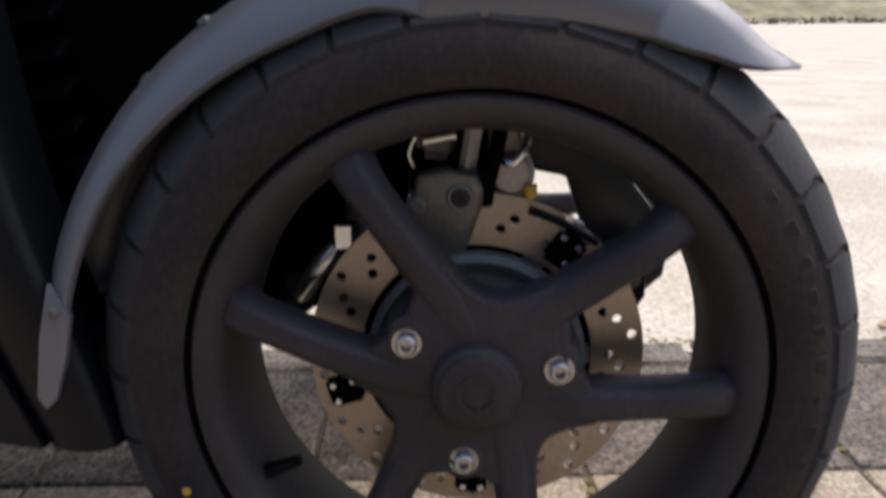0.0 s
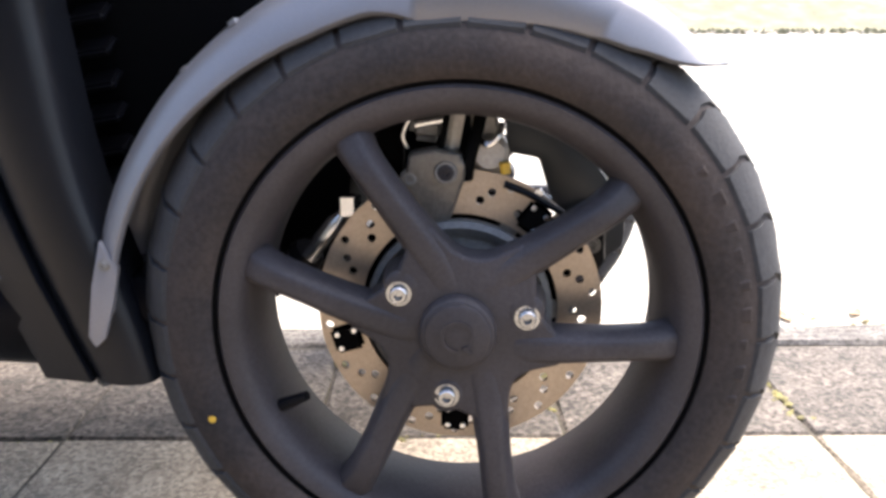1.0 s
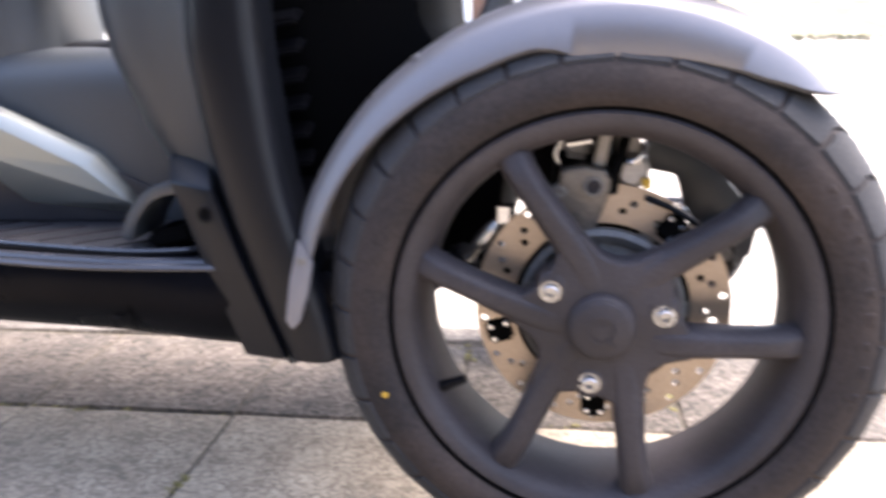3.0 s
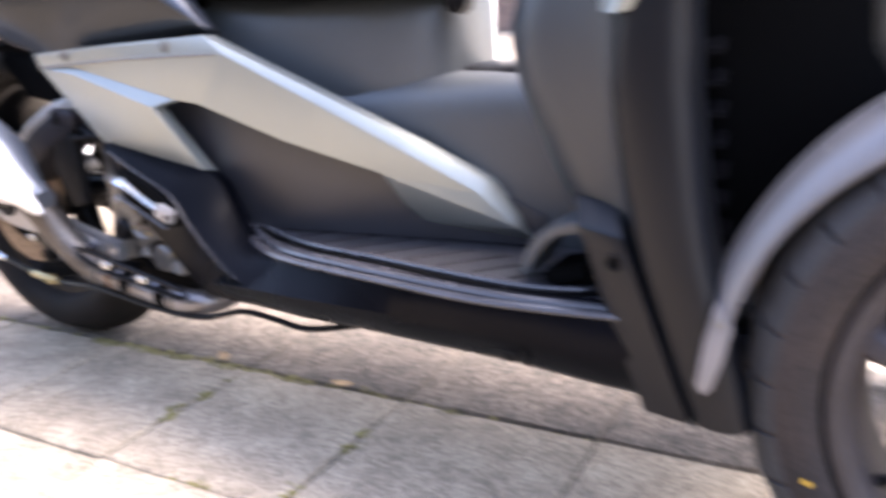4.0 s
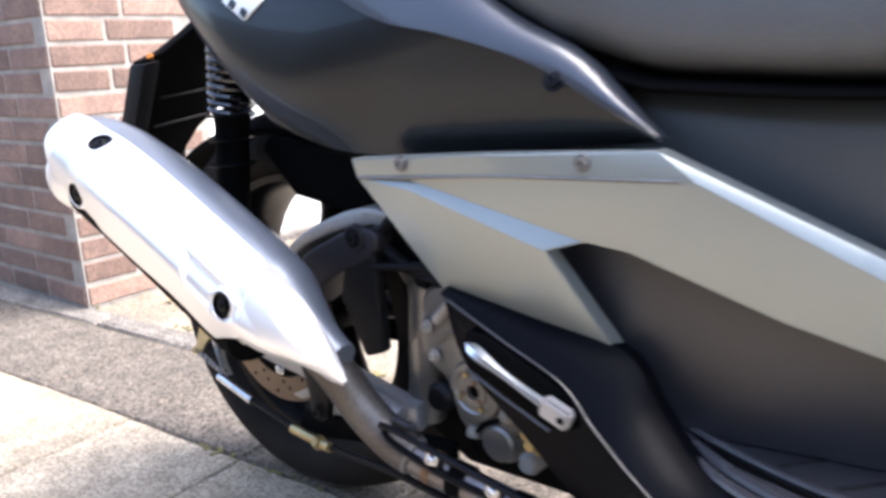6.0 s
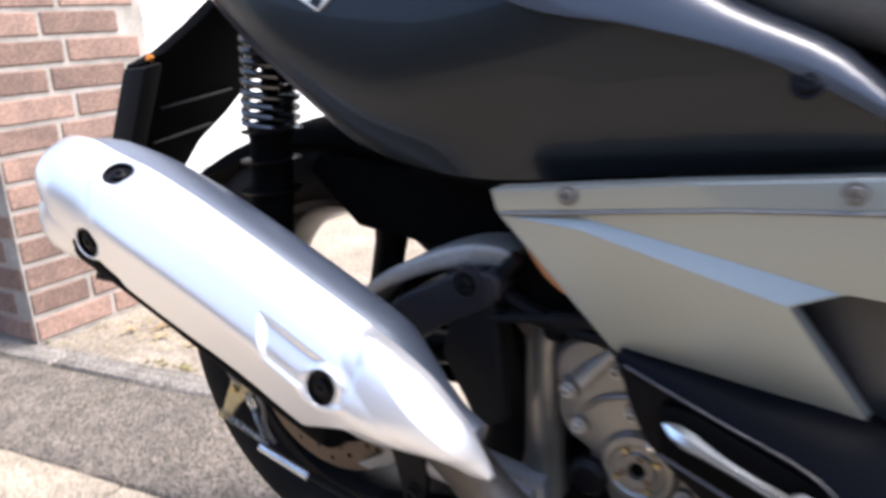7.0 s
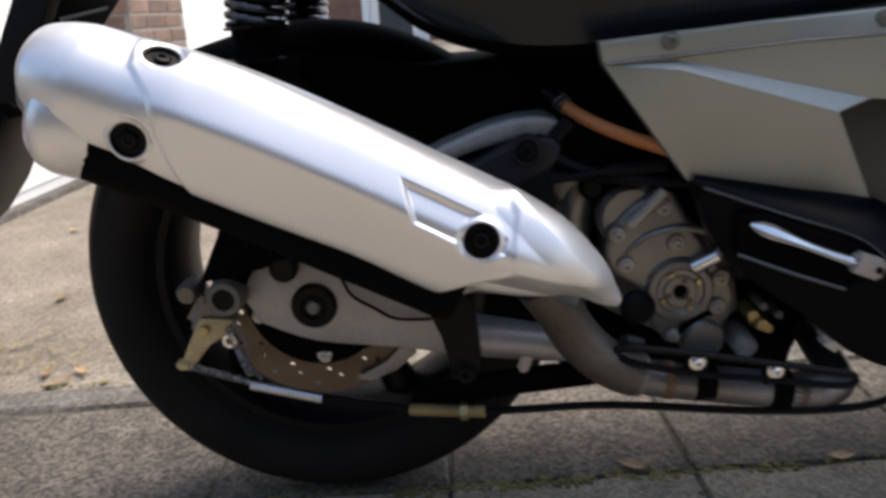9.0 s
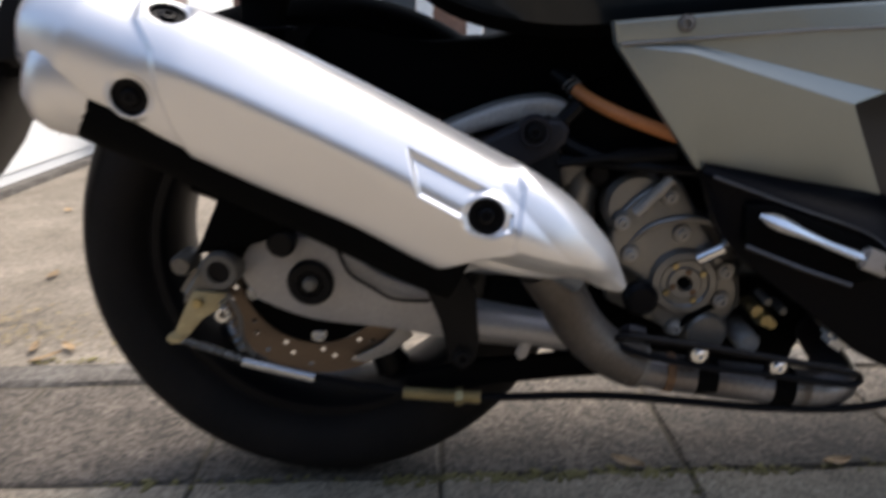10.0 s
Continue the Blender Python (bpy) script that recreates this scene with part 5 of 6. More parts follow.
# ---- engine ----
cover = spline([(-1.178, 0, 0.395), (-1.16, 0, 0.363), (-1.143, 0, 0.335), (-1.122, 0, 0.304), (-1.111, 0, 0.276), (-1.119, 0, 0.25), (-1.14, 0, 0.237), (-1.177, 0, 0.234), (-1.197, 0, 0.246), (-1.206, 0, 0.272), (-1.217, 0, 0.294), (-1.238, 0, 0.308), (-1.246, 0, 0.336), (-1.236, 0, 0.362), (-1.21, 0, 0.386), (-1.178, 0, 0.395)], 46)[:-1]
eng = part("engine", join(
    prism([(p.x, p.z) for p in cover], -0.152, -0.06, 0.006, 3),
    lathe([(0.0001, -0.036), (0.03, -0.036), (0.0355, -0.03), (0.038, 0.04), (0.0001, 0.04)], (-1.217, -0.11, 0.366), 36),
    lathe([(0.0001, -0.042), (0.02, -0.042), (0.026, -0.034), (0.028, 0.04), (0.0001, 0.04)], (-1.143, -0.11, 0.233), 32),
    prism([(-1.24, 0.33), (-1.17, 0.36), (-1.1, 0.33), (-1.09, 0.24), (-1.16, 0.21), (-1.24, 0.25)], -0.1, -0.05, 0.008)), CASE, scooter, "grey cast aluminium engine casing", 40)
part("clutch_boss", lathe([(0.0001, -0.002), (0.0075, -0.002), (0.0085, -0.007), (0.016, -0.0075), (0.018, -0.0045), (0.023, -0.0045), (0.0255, -0.007), (0.032, -0.006), (0.036, 0.002), (0.0001, 0.002)], (-1.17, -0.154, 0.289), 48), CASE, eng, "", 25)
for k in range(4):
    t = radians(28 + 90 * k)
    part("boss_rivet", bolt((-1.17 + 0.0205 * math.cos(t), -0.159, 0.289 + 0.0205 * math.sin(t)), 0.0032, 0.003, socket=False), BRASS, eng)
for x, z in ((-1.174, 0.34), (-1.225, 0.319), (-1.131, 0.269), (-1.176, 0.239), (-1.234, 0.352), (-1.128, 0.3), (-1.188, 0.378)):
    part("bolt_boss", lathe([(0.0001, -0.004), (0.0085, -0.004), (0.011, 0.003), (0.0001, 0.003)], (x, -0.152, z), 18), CASE, eng)
    part("case_bolt", bolt((x, -0.157, z), 0.0052, 0.005), ALU, eng)
part("boss_hole", lathe([(0.0001, -0.0005), (0.0068, -0.0005), (0.0072, 0.003), (0.0001, 0.003)], (-1.17, -0.1565, 0.289), 20), DARK, eng)
for k in range(3):
    t = radians(75 + 120 * k)
    part("rust_mark", lathe([(0.0001, -0.0006), (0.0026, -0.0005), (0.0034, 0.0006), (0.0001, 0.0006)], (-1.17 + 0.0125 * math.cos(t), -0.1618, 0.289 + 0.0125 * math.sin(t)), 9), RUST, eng)
part("cover_rib", sweep(spline([(-1.232, -0.148, 0.322), (-1.205, -0.153, 0.348), (-1.165, -0.155, 0.356), (-1.128, -0.153, 0.344)], 14), 0.0035, 8), CASE, eng)
# Black tube paints the shaded crescent gap beside the pump.
part("gasket_line", sweep(spline([(-1.135, -0.152, 0.262), (-1.16, -0.155, 0.252), (-1.178, -0.154, 0.228), (-1.172, -0.152, 0.212)], 14), 0.003, 8), DARK, eng)
part("pump_cap", lathe([(0.0001, -0.006), (0.018, -0.006), (0.021, -0.003), (0.022, 0.004), (0.0001, 0.004)], (-1.143, -0.152, 0.233), 28), CASE, eng)
part("pump_stub", lathe([(0.0001, -0.03), (0.009, -0.03), (0.0125, -0.024), (0.013, 0.02), (0.0001, 0.02)], (-1.101, -0.135, 0.224), 20), ALU, eng)
for x, z, r in ((-1.098, 0.262, 0.006), (-1.082, 0.248, 0.005), (-1.088, 0.272, 0.004), (-1.072, 0.262, 0.004)):
    part("fitting", lathe([(0.0001, -0.012), (r, -0.012), (r * 1.2, -0.003), (r * 1.2, 0.02), (0.0001, 0.02)], (x, -0.158, z), 8), BRASS if r > 0.0045 else ALU_DARK, eng)
part("spigot", sweep([(-1.157, -0.158, 0.314), (-1.134, -0.164, 0.328)], [0.0075, 0.0068], 12), CHROME, eng)
part("cable_stay", sweep([(-1.221, -0.154, 0.361), (-1.188, -0.158, 0.397)], 0.0065, 10), ALU, eng)
part("breather_tube", sweep(spline([(-1.27, -0.1, 0.405), (-1.275, -0.105, 0.37), (-1.28, -0.105, 0.29), (-1.286, -0.105, 0.21)], 20), [0.024] * 4 + [0.022] * 12 + [0.024] * 4, 16), CASE, eng, "grey cast down tube", 50)
part("plug", lathe([(0.0001, -0.008), (0.009, -0.008), (0.013, -0.002), (0.013, 0.006), (0.0001, 0.006)], (-1.256, -0.13, 0.398), 16), BLACK, eng)
part("plug", lathe([(0.0001, -0.008), (0.013, -0.008), (0.018, -0.002), (0.018, 0.006), (0.0001, 0.006)], (-1.214, -0.162, 0.274), 18), BLACK, eng)
part("fitting", lathe([(0.0001, -0.016), (0.006, -0.016), (0.009, -0.004), (0.009, 0.01), (0.0001, 0.01)], (-1.09, -0.16, 0.254), 8), BRASS, eng)
# Added pale block stands in for bright ground showing through a gap.
part("filter_end", block((0.026, 0.03, 0.017), Matrix.Translation((-1.026, -0.188, 0.241)) @ Matrix.Rotation(0.62, 4, "Y"), 0.006), BADGE, eng)
mount = part("engine_mount", prism([(p.x, p.z) for p in spline([(-1.5, 0, 0.336), (-1.45, 0, 0.386), (-1.41, 0, 0.419), (-1.376, 0, 0.436), (-1.34, 0, 0.453), (-1.306, 0, 0.459), (-1.29, 0, 0.451), (-1.295, 0, 0.431), (-1.32, 0, 0.416), (-1.37, 0, 0.391), (-1.46, 0, 0.326)], 34)], -0.168, -0.08, 0.006, 3), NAVY, scooter, "dark cast engine mount arm", 40)
ridge = spline([(-1.5, 0, 0.383), (-1.47, 0, 0.415), (-1.438, 0, 0.437), (-1.4, 0, 0.455), (-1.363, 0, 0.469), (-1.331, 0, 0.476), (-1.304, 0, 0.476), (-1.287, 0, 0.469)], 26)
under = spline([(-1.5, 0, 0.365), (-1.45, 0, 0.412), (-1.415, 0, 0.429), (-1.381, 0, 0.442), (-1.349, 0, 0.450), (-1.331, 0, 0.453), (-1.309, 0, 0.451), (-1.296, 0, 0.446)], 26)
part("mount_cap", prism([(p.x, p.z) for p in ridge] + [(p.x, p.z) for p in reversed(under)], -0.145, -0.08, 0.007, 3), ALU, mount, "pale cast ridge", 50)
part("upper_case", prism([(-1.308, 0.474), (-1.286, 0.467), (-1.285, 0.446), (-1.273, 0.43), (-1.242, 0.424), (-1.246, 0.4), (-1.29, 0.38), (-1.306, 0.4), (-1.315, 0.43)], -0.125, -0.06, 0.007, 3), CASE, eng, "", 50)
part("stay_bar", sweep(spline([(-1.302, -0.165, 0.414), (-1.247, -0.162, 0.42), (-1.224, -0.158, 0.42), (-1.186, -0.158, 0.422)], 12), [0.004] * 6 + [0.0075] * 6, 10), BLACK_MATT, eng)
# White block painted in for a small glint below the mount.
part("connector", block((0.006, 0.008, 0.009), Matrix.Translation((-1.293, -0.128, 0.428)), 0.0015), BADGE, eng)
part("mount_bracket", prism([(-1.338, 0.45), (-1.308, 0.462), (-1.298, 0.42), (-1.295, 0.31), (-1.325, 0.3), (-1.36, 0.37)], -0.166, -0.148, 0.006, 3), BLACK_MATT, mount)
part("mount_bolt", bolt((-1.324, -0.171, 0.446), 0.0068, 0.005), BLACK_MATT, mount)
part("mount_ring", lathe([(0.0115, -0.003), (0.0145, -0.003), (0.017, 0.004), (0.0115, 0.004)], (-1.324, -0.169, 0.446), 26), NAVY, mount)
part("crankcase", prism([(-1.33, 0.2), (-1.24, 0.15), (-1.03, 0.15), (-1.02, 0.19), (-0.985, 0.225), (-0.75, 0.22), (-0.45, 0.2), (-0.45, 0.27), (-0.9, 0.29), (-1.0, 0.5), (-1.22, 0.53), (-1.3, 0.46), (-1.33, 0.4)], -0.085, 0.12, 0.01), DARK, scooter, "black crankcase toned for shade beside the engine")
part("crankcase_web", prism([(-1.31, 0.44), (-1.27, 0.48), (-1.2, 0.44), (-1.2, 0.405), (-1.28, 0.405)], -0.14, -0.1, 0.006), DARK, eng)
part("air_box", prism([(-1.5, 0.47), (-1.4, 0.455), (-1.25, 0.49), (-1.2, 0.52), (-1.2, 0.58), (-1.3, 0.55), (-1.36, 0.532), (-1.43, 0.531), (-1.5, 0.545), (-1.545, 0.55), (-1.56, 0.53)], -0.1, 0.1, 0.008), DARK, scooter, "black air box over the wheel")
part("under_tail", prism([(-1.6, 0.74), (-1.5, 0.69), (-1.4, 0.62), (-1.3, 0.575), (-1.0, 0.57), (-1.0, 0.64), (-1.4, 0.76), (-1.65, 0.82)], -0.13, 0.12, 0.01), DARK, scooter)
hose = part("hose", sweep(spline([(-1.283, -0.125, 0.484), (-1.266, -0.14, 0.472), (-1.233, -0.165, 0.457), (-1.18, -0.18, 0.438)], 20), 0.0068, 12), ORANGE, scooter, "orange rubber hose behind the side panel")
part("hose_clip", coil((-1.289, -0.12, 0.49), (-1.28, -0.128, 0.481), 0.008, 0.0013, 2.5, 6), ALU_DARK, hose)
part("hose_end", sweep(spline([(-1.3, -0.11, 0.498), (-1.292, -0.118, 0.492), (-1.281, -0.127, 0.483)], 8), 0.0072, 12), BLACK, hose)
part("vacuum_hose", sweep(spline([(-1.35, -0.14, 0.42), (-1.27, -0.15, 0.414), (-1.2, -0.16, 0.408), (-1.12, -0.16, 0.4)], 20), 0.006, 8), BLACK, eng)
part("hose_loop", sweep(spline([(-1.28, -0.15, 0.47), (-1.3, -0.15, 0.44), (-1.25, -0.15, 0.415), (-1.2, -0.15, 0.42)], 20), 0.008, 8), BLACK, eng)


# ---- rear shock absorbers, mudguard and tail ----
def shock(y, foot):
    """A coil over a damper, from the foot beside the wheel to under the tail."""
    up = Vector((0.14, 0, 1))
    at = lambda z: Vector((-1.586, y, 0.587)) + up * (z - 0.587)
    s = part("shock_absorber", join(
        sweep([foot, at(0.4), at(0.47)], [0.02, 0.022, 0.022], 14),
        sweep([at(0.45), at(0.7)], 0.01, 12),
        sweep([at(0.46), at(0.56), at(0.58)], [0.023, 0.023, 0.026], 16)), DARK, scooter, "black rear shock absorber")
    part("spring", coil(at(0.578), at(0.69), 0.0285, 0.004, 10.5), GLOSS, s, "glossy black coil spring")
    for z in (0.512, 0.546, 0.578):
        part("collar", lathe([(0.018, -0.0015), (0.032, -0.0015), (0.0335, 0.001), (0.018, 0.003)], at(z), 28, "z"), BLACK, s)


shock(-0.122, (-1.645, -0.14, 0.32))
shock(0.115, (-1.645, 0.13, 0.32))
part("shock_shroud", prism([(-1.672, 0.322), (-1.6, 0.335), (-1.56, 0.36), (-1.55, 0.45), (-1.618, 0.47), (-1.636, 0.42), (-1.644, 0.378), (-1.656, 0.354)], -0.16, -0.125, 0.006), DARK, scooter, "black shroud beside the shock absorber")
rows = []
for t in np.linspace(150, 52, 30):
    r = 0.293 + 0.037 * ease(t, 105, 150)
    rows.append([RW + Vector((r * math.cos(radians(t)) * (1 - 0.04 * (abs(h) > 0.07)), h, (r - 0.025 * (abs(h) / 0.085) ** 3) * math.sin(radians(t)))) for h in np.linspace(-0.085, 0.085, 11)])
part("rear_mudguard", sheet(rows, (0, 0, -0.004)), DARK, scooter, "black mudguard hugging the rear tyre", 50)
ACROSS = Matrix(((0, 1, 0, 0), (1, 0, 0, 0), (0, 0, 1, 0), (0, 0, 0, 1)))


def cross_plate(outline, lean, thick, bevel=0.004):
    """A plate that stands across the scooter: outline (y, z), lean gives x for a height."""
    bm = prism(outline, lambda y, z: lean(z), lambda y, z: lean(z) - thick, bevel)
    bm.transform(ACROSS)
    return bm


lean = lambda z: along(z, (0.35, 0.53, 0.59, 0.655, 0.74), (-1.957, -1.85, -1.815, -1.782, -1.725))
holder = part("plate_holder", cross_plate([(-0.122, 0.655), (-0.09, 0.668), (-0.05, 0.7), (-0.02, 0.73), (0.1, 0.74), (0.095, 0.655), (0.074, 0.623), (0.036, 0.578), (0.0, 0.545), (-0.02, 0.5), (-0.1, 0.5), (-0.122, 0.515)], lean, 0.03), DARK, scooter, "black plastic number plate holder")
for z in (0.61, 0.566):
    part("holder_rib", sweep([(lean(z) + 0.002, -0.09, z - 0.012), (lean(z) + 0.002, 0.01 + 0.5 * (z - 0.566), z)], 0.0022, 6), BLACK, holder)
part("holder_arm", sweep([(-1.745, 0.01, 0.72), (-1.69, 0.0, 0.75), (-1.6, 0.0, 0.79)], [0.04, 0.05, 0.05], 12, 0.5), BLACK, holder)
part("mud_flap", cross_plate([(-0.115, 0.54), (-0.02, 0.54), (0.0, 0.46), (0.0, 0.42), (-0.02, 0.385), (-0.07, 0.362), (-0.1, 0.357), (-0.12, 0.368)], lambda z: lean(z) - 0.004, 0.012, 0.003), BLACK, holder, "black mud flap behind the wheel")
part("flap_step", cross_plate([(-0.127, 0.65), (-0.1, 0.655), (-0.1, 0.51), (-0.127, 0.52)], lambda z: lean(z) + 0.012, 0.04, 0.004), BLACK_MATT, holder)
part("reflector", block((0.009, 0.012, 0.01), Matrix.Translation((-1.784, -0.108, 0.66)) @ Matrix.Rotation(-0.5, 4, "Y"), 0.003), AMBER, holder, "amber side reflector")


# ---- house front along the drive ----
WX = -2.8


def wall(name, x0, x1, y0, y1, z1, label):
    w = part(name, block((x1 - x0, y1 - y0, z1 + 0.02), Matrix.Translation(((x0 + x1) / 2, (y0 + y1) / 2, z1 / 2 - 0.01)), 0), MORTAR)
    return tagged(w, label, "wall", kind="structure")


pier = wall("wall_pier", WX - 1.9, WX, 0.24, 0.7, 2.7, "red brown brick house corner with pale mortar joints")
pier_b = wall("wall_far_pier", WX - 0.4, WX + 0.02, 2.5, 3.15, 2.7, "red brown brick pier beside the white door")
door = part("garage_door", join(block((0.05, 1.8, 2.3), Matrix.Translation((WX - 0.24, 1.6, 1.16)), 0.003), *[block((0.012, 1.78, 0.22), Matrix.Translation((WX - 0.213, 1.6, 0.16 + 0.235 * k)), 0.004) for k in range(9)]), WHITE)
tagged(door, "white painted garage door with horizontal panels", "door", kind="structure")
sill = part("sill_strip", block((0.06, 1.78, 0.03), Matrix.Translation((WX - 0.185, 1.6, 0.0)), 0.004), KERB)
tagged(sill, "grey concrete sill under the white door", "sill", kind="structure")
lintel = part("wall_lintel", block((0.4, 3.0, 0.5), Matrix.Translation((WX - 0.2, 1.7, 2.95)), 0.004), WHITE)
tagged(lintel, "white painted beam over the garage door", "beam", kind="structure")
side = part("wall_white", block((0.3, 1.2, 2.7), Matrix.Translation((WX - 0.25, 3.75, 1.34)), 0.004), WHITE)
tagged(side, "white rendered wall beside the brick pier", "wall", kind="structure")

# Unseen wall added behind the camera to cut low light on the near side.
south = part("wall_south", block((9.5, 0.2, 2.0), Matrix.Translation((-3.2, -3.2, 0.99)), 0.004), SHADE_WALL)
tagged(south, "plain dark wall added out of view to cut side light", "wall", kind="structure")

# far house across the drive
far = thing("far_house", "distant brick house with white frames and brown boarded doors", "house", (-5, 15, 0))
part("wall", block((9, 0.4, 5), Matrix.Translation((-8, 15.6, 2.5)), 0.01), BRICK, far, "red brick wall")
for k in range(7):
    x = -6.6 + 0.95 * k
    part("door" if k % 2 else "window", block((0.62, 0.1, 2.1), Matrix.Translation((x, 15.1, 1.1)), 0.01), WOOD if k % 2 else GLASS, far)
    part("frame", join(*[block((0.14, 0.16, 2.4), Matrix.Translation((x + s * 0.4, 15.1, 1.2)), 0.01) for s in (-1, 1)]), WHITE, far)
part("roof", prism([(-13, 5.0), (-3, 5.0), (-4, 7.4), (-12, 7.4)], 15.0, 20, 0.02), WOOD, far)

# white car far down the drive
car = thing("car", "white hatchback parked far down the drive", "car", (-1.2, 17, 0))
CB = [(-3.1, 0.35), (-3.05, 0.8), (-2.9, 0.92), (-1.9, 1.0), (-1.3, 1.42), (0.1, 1.46), (0.75, 1.0), (1.0, 0.9), (1.05, 0.4), (0.7, 0.28), (-2.7, 0.28)]
part("body", prism(CB, 16.6, 18.2, 0.06, 3), WHITE, car, "white car body")
part("window", prism([(-1.75, 1.0), (-1.25, 1.36), (0.05, 1.39), (0.5, 1.02)], 16.585, 16.62, 0.01), GLASS, car)
for x in (-2.25, 0.35):
    wheel = part("wheel", lathe([(0.0001, -0.02), (0.2, -0.02), (0.22, -0.1), (0.3, -0.1), (0.32, -0.05), (0.32, 0.12), (0.0001, 0.12)], (x, 16.68, 0.32), 32), RUBBER, car)
    part("rim", lathe([(0.0001, -0.03), (0.2, -0.03), (0.2, 0.0), (0.0001, 0.0)], (x, 16.66, 0.32), 24), ALU, wheel)

# grass verge far ahead
bm = bmesh.new()
slope = [[bm.verts.new((-3 + 3.1 * k, 44 + 2 * n, -0.05 + 0.85 * n + 0.12 * math.sin(k * 1.7 + n))) for k in range(31)] for n in range(4)]
for low_row, high_row in zip(slope, slope[1:]):
    for k in range(30):
        bm.faces.new((low_row[k], low_row[k + 1], high_row[k + 1], high_row[k]))
bank = part("bank", bm, GRASS)
tagged(bank, "grassy bank beyond the drive", "bank", kind="structure")
rnd = random.Random(4)
bm = bmesh.new()
for k in range(1500):
    x, y = rnd.uniform(3, 70), rnd.uniform(30, 44)
    h, a = rnd.uniform(0.05, 0.22), rnd.uniform(0, 6.28)
    w = rnd.uniform(0.05, 0.2)
    v = [bm.verts.new((x + w * math.cos(a), y + w * math.sin(a), -0.01)), bm.verts.new((x - w * math.cos(a), y - w * math.sin(a), -0.01)), bm.verts.new((x + rnd.uniform(-0.1, 0.1), y, h))]
    bm.faces.new(v)
tagged(part("verge_grass", bm, GRASS), "dry grass on the far verge", "grass", kind="stuff")


# ---- small ground things: leaves and moss ----
def leaf_mesh(seed):
    rnd = random.Random(seed)
    n, l, w = 8, 0.034, 0.012
    rows = []
    for i in range(n + 1):
        s = i / n
        half = w * math.sin(math.pi * min(s * 1.02, 1)) ** 0.8 + 0.0006
        z = 0.0012 + 0.006 * (s - 0.5) ** 2 * rnd.uniform(0.5, 2.0)
        rows.append([Vector((l * (s - 0.5) * 2, k * half, z + 0.0025 * abs(k) * rnd.uniform(0.6, 1.3))) for k in (-1, -0.5, 0, 0.5, 1)])
    return sheet(rows, (0, 0, -0.0008))


leaf = None
LEAVES = [(-2.827, 1.135), (-2.631, 1.436), (-2.348, 0.783), (-2.124, 0.316), (-0.925, -0.016), (-1.19, -0.02), (-2.167, 0.36), (-2.43, 1.416), (-2.21, 0.754), (-2.66, 0.403), (-2.635, 0.517), (-2.6, 0.46), (-2.55, 0.4), (-2.57, 0.52), (-2.5, 0.45), (-2.432, 0.406), (-2.68, 0.56), (-2.334, 0.406), (-2.104, 0.36), (0.55, 0.47), (0.68, 0.49), (0.8, 0.48)]
litter = random.Random(21)
LEAVES += [(-2.52 + litter.gauss(0, 0.11), 0.5 + litter.gauss(0, 0.06)) for k in range(12)]
for k, (x, y) in enumerate(LEAVES):
    m = Matrix.Translation((x, y, 0.001)) @ Matrix.Rotation(k * 2.4, 4, "Z") @ Matrix.Diagonal((0.55 + 0.12 * (k % 4), 0.6 + 0.12 * (k % 3), 0.8, 1))
    if leaf is None:
        leaf = part("fallen_leaf", leaf_mesh(2), LEAF)
        tagged(leaf, "curled dry brown leaf lying on the paving", "leaf", "fallen leaves")
        leaf.matrix_world = m
        leaf.matrix_basis = m
    else:
        copy_thing(leaf, m).matrix_basis = m

# crumbs of leaf litter along the wall and the edging
rnd = random.Random(17)
bm = bmesh.new()
for cx, cy, sx, sy, n in ((-2.52, 0.47, 0.16, 0.075, 800), (-2.25, 0.42, 0.2, 0.04, 260), (0.85, 0.46, 0.3, 0.03, 260)):
    for k in range(n):
        x, y, a, r = cx + rnd.gauss(0, sx), cy + rnd.gauss(0, sy), rnd.uniform(0, 6.28), rnd.uniform(0.002, 0.0075)
        pts = [(x + r * rnd.uniform(0.5, 1.2) * math.cos(a + q), y + r * rnd.uniform(0.4, 0.9) * math.sin(a + q)) for q in (0, 1.4, 2.9, 4.6)]
        top = [bm.verts.new((px, py, rnd.uniform(0.001, 0.006))) for px, py in pts]
        bm.faces.new(top)
tagged(part("leaf_litter", bm, LITTER), "yellow brown crumbs of leaf litter on the ground", "litter", kind="stuff")

rnd = random.Random(9)
bm = bmesh.new()
lines = [((-1.35, 0.0), (0.6, 0.0), 160), ((-1.0, -0.006), (-0.5, -0.004), 420), ((0.6, 0.375), (1.8, 0.385), 260), ((-2.6, 0.39), (-1.2, 0.395), 120), ((0.935, -0.4), (0.935, 0.28), 110), ((0.31, -0.4), (0.31, 0.28), 40), ((0.62, -0.3), (0.62, 0.28), 40), ((-0.31, -0.3), (-0.31, 0.0), 50), ((-0.623, -0.3), (-0.623, 0.0), 60), ((-0.6, -0.3115), (0.2, -0.3115), 60), ((0.0, 0.0), (0.0, -0.3), 30)]
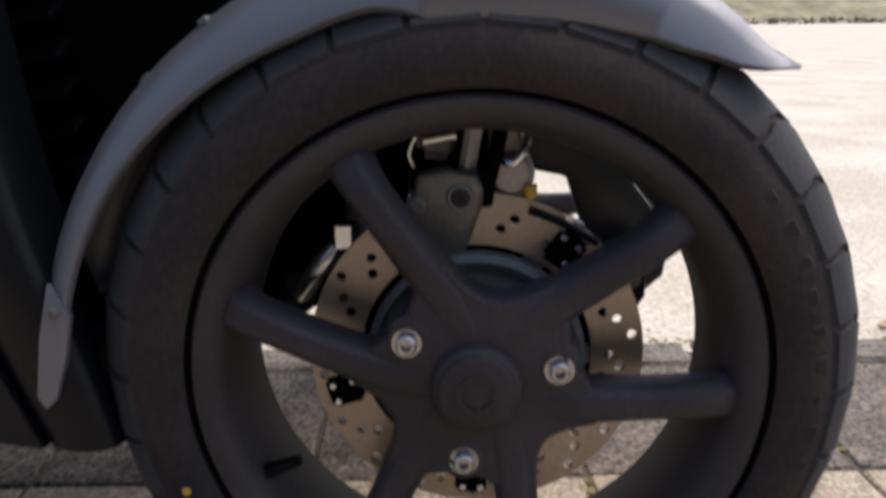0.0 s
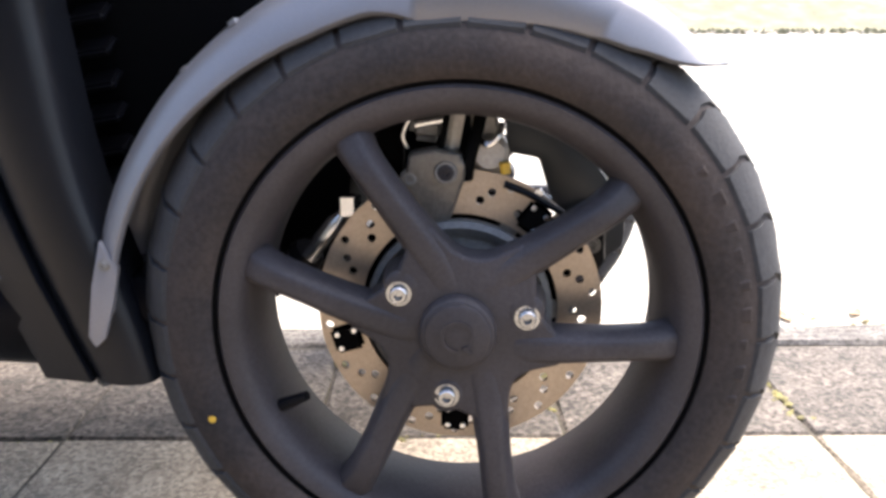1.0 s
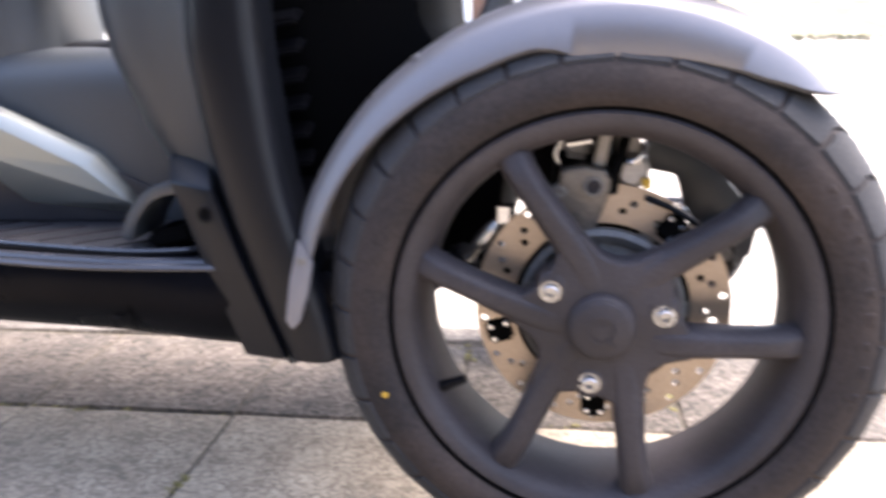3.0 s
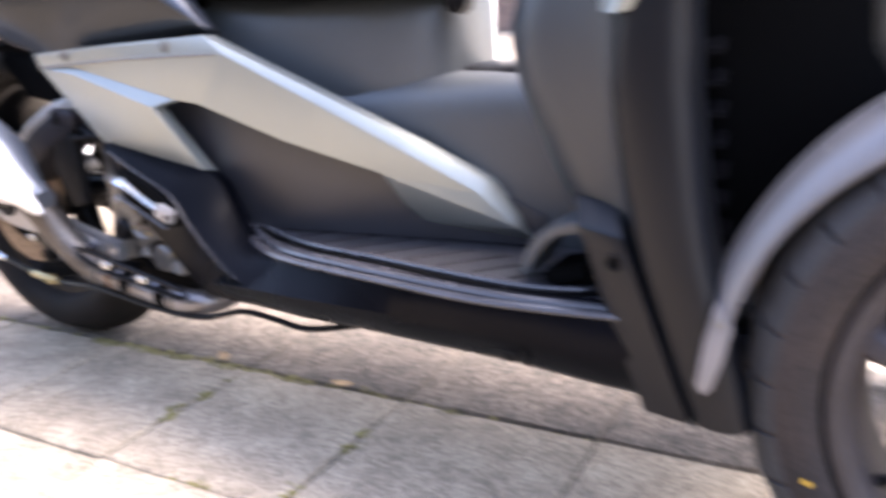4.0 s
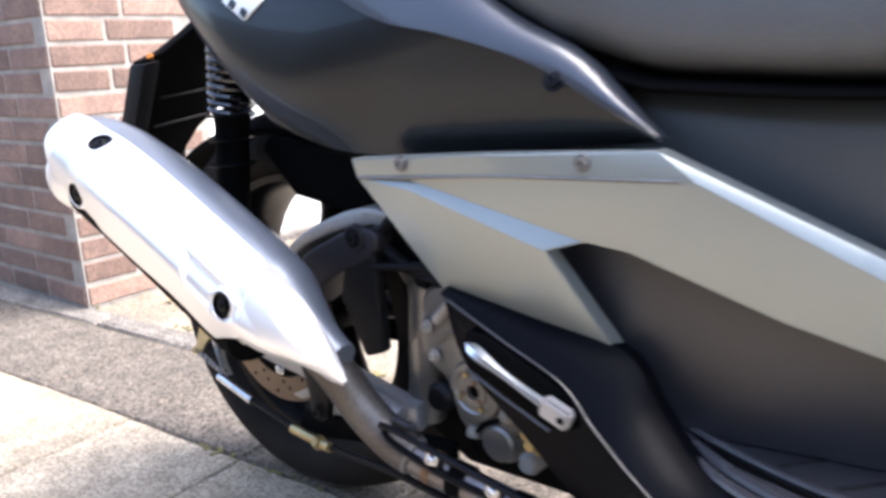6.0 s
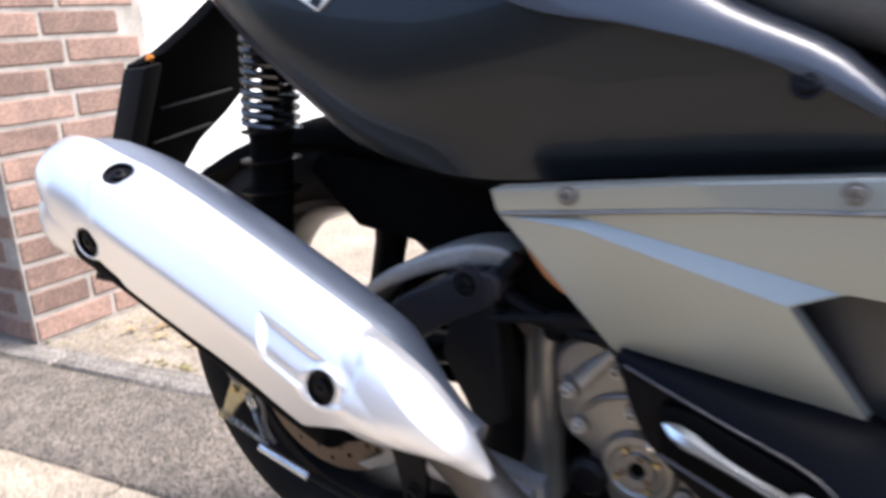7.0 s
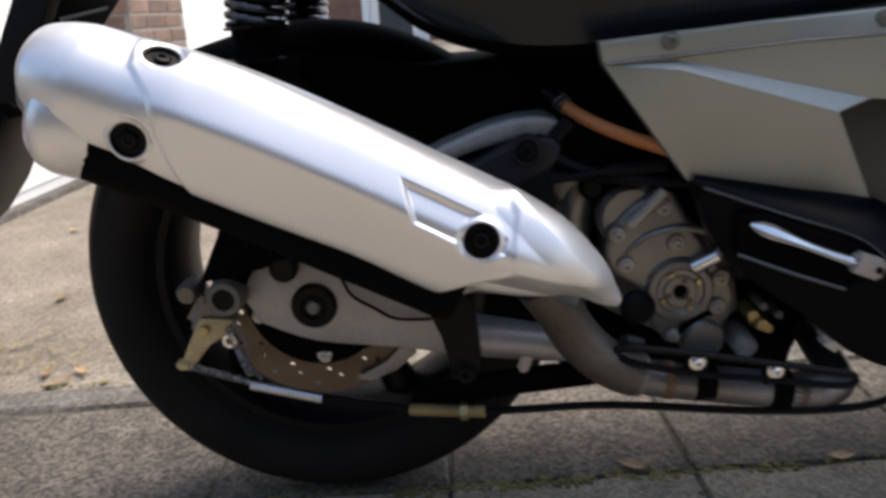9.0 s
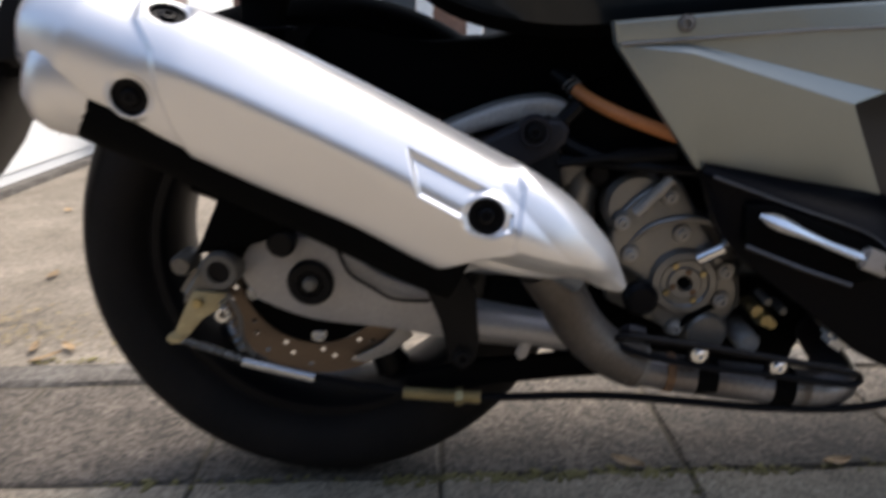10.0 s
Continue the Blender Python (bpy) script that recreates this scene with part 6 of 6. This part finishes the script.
for (u0, v0), (u1, v1), n in lines:
    clumps = [rnd.random() for k in range(max(n // 14, 3))]
    for k in range(n):
        f = min(max(rnd.choice(clumps) + rnd.gauss(0, 0.03), 0), 1)
        p = PAVE @ Vector((u0 + f * (u1 - u0) + rnd.gauss(0, 0.006), v0 + f * (v1 - v0) + rnd.gauss(0, 0.006), 0))
        r = 0.0012 + 0.0044 * rnd.random() ** 2
        m = Matrix.Translation((p.x, p.y, -0.001)) @ Matrix.Rotation(rnd.uniform(0, 6), 4, "Z") @ Matrix.Diagonal((r * rnd.uniform(1, 2.2), r, r * 0.5, 1))
        bmesh.ops.create_icosphere(bm, subdivisions=1, radius=1, matrix=m)
tagged(part("moss", bm, MOSS), "yellow green moss tufts in the paving joints", "moss", kind="stuff")

# ---- pieces: slabs, edging and bricks ----
def piece_mesh(name, size, mat, seed, bevel):
    """A slab or brick with worn corners, slightly uneven on top."""
    rnd = random.Random(seed)
    bm = block(size, Matrix(), bevel, 1)
    if size[0] > 0.25:
        for axis_no in (0, 1):
            for n in range(1, 6):
                co = [0.0, 0.0, 0.0]
                co[axis_no] = size[axis_no] * (n / 6 - 0.5)
                no = [0.0, 0.0, 0.0]
                no[axis_no] = 1.0
                bmesh.ops.bisect_plane(bm, geom=bm.verts[:] + bm.edges[:] + bm.faces[:], plane_co=co, plane_no=no)
    for v in bm.verts:
        v.co += Vector((rnd.uniform(-1, 1), rnd.uniform(-1, 1), rnd.uniform(-1, 1))) * bevel * 0.3
    bmesh.ops.recalc_face_normals(bm, faces=bm.faces)
    me = bpy.data.meshes.new(name)
    bm.to_mesh(me)
    bm.free()
    me.materials.append(mat)
    return me


def lay(name, me, parent, m):
    ob = new(name, me)
    ob.parent = parent
    ob.matrix_basis = m
    return ob


rnd = random.Random(11)
slabs = [piece_mesh("slab", (PITCH - 0.0034, PITCH - 0.0034, 0.04), SLAB, k, 0.004) for k in range(4)]
thin = [piece_mesh("slab", (PITCH - 0.0034, 0.283, 0.04), ROUGH_SLAB, 10 + k, 0.004) for k in range(4)]
for i in range(-9, 11):
    for j in range(-1, 5):
        u = (i + 0.5) * PITCH
        v = 0.1435 if j < 0 else -(j + 0.5) * PITCH
        m = PAVE @ Matrix.Translation((u, v, -0.02 + rnd.uniform(-0.0012, 0.0012))) @ Matrix.Rotation(rnd.uniform(-0.004, 0.004), 4, "Z") @ Matrix.Rotation(rnd.uniform(-0.003, 0.003), 4, "X")
        lay("slab", rnd.choice(thin if j < 0 else slabs), pavement, m)
edging = [piece_mesh("edging", (0.99, 0.076, 0.06), KERB, 20 + k, 0.006) for k in range(2)]
for i in range(-3, 4):
    lay("edging_stone", rnd.choice(edging), pavement, PAVE @ Matrix.Translation((i + 0.35, 0.332, -0.026 + rnd.uniform(-0.004, 0.0))) @ Matrix.Rotation(rnd.uniform(-0.004, 0.004), 4, "Z"))

stretch = [piece_mesh("brick", (0.208, 0.1, 0.053), BRICK, 30 + k, 0.0035) for k in range(4)]
header = [piece_mesh("brick", (0.1, 0.1, 0.053), BRICK, 40 + k, 0.0035) for k in range(4)]
COURSE = 0.0645
FACE_X = Matrix.Rotation(radians(90), 4, "Z")


def bricks(parent, face, start, length, z0, rows, out):
    """Courses on a face: out moves a brick's middle so that it stands 4 mm proud."""
    for c in range(rows):
        s = -0.055 if c % 2 else 0.0
        while s < length - 0.02:
            a, b = max(s, 0), min(s + 0.208, length)
            if b - a > 0.07:
                me = rnd.choice(stretch if b - a > 0.15 else header)
                m = face(start + (a + b) / 2, z0 + c * COURSE, out) @ Matrix.Diagonal(((b - a) / (0.208 if b - a > 0.15 else 0.1), 1, 1, 1))
                lay("brick", me, parent, m @ Matrix.Rotation(rnd.uniform(-0.006, 0.006), 4, "Z"))
            s += 0.219


bricks(pier, lambda s, z, o: Matrix.Translation((WX - 0.046 + o, s, z)) @ FACE_X, 0.245, 0.45, 0.034, 26, 0.0)
bricks(pier, lambda s, z, o: Matrix.Translation((s, 0.286 + o, z)), WX - 0.87, 0.865, 0.034, 26, 0.0)
bricks(pier_b, lambda s, z, o: Matrix.Translation((WX - 0.026 + o, s, z)) @ FACE_X, 2.505, 0.64, 0.034, 18, 0.0)
bricks(pier_b, lambda s, z, o: Matrix.Translation((s, 2.546 + o, z)), WX - 0.38, 0.39, 0.034, 18, 0.0)
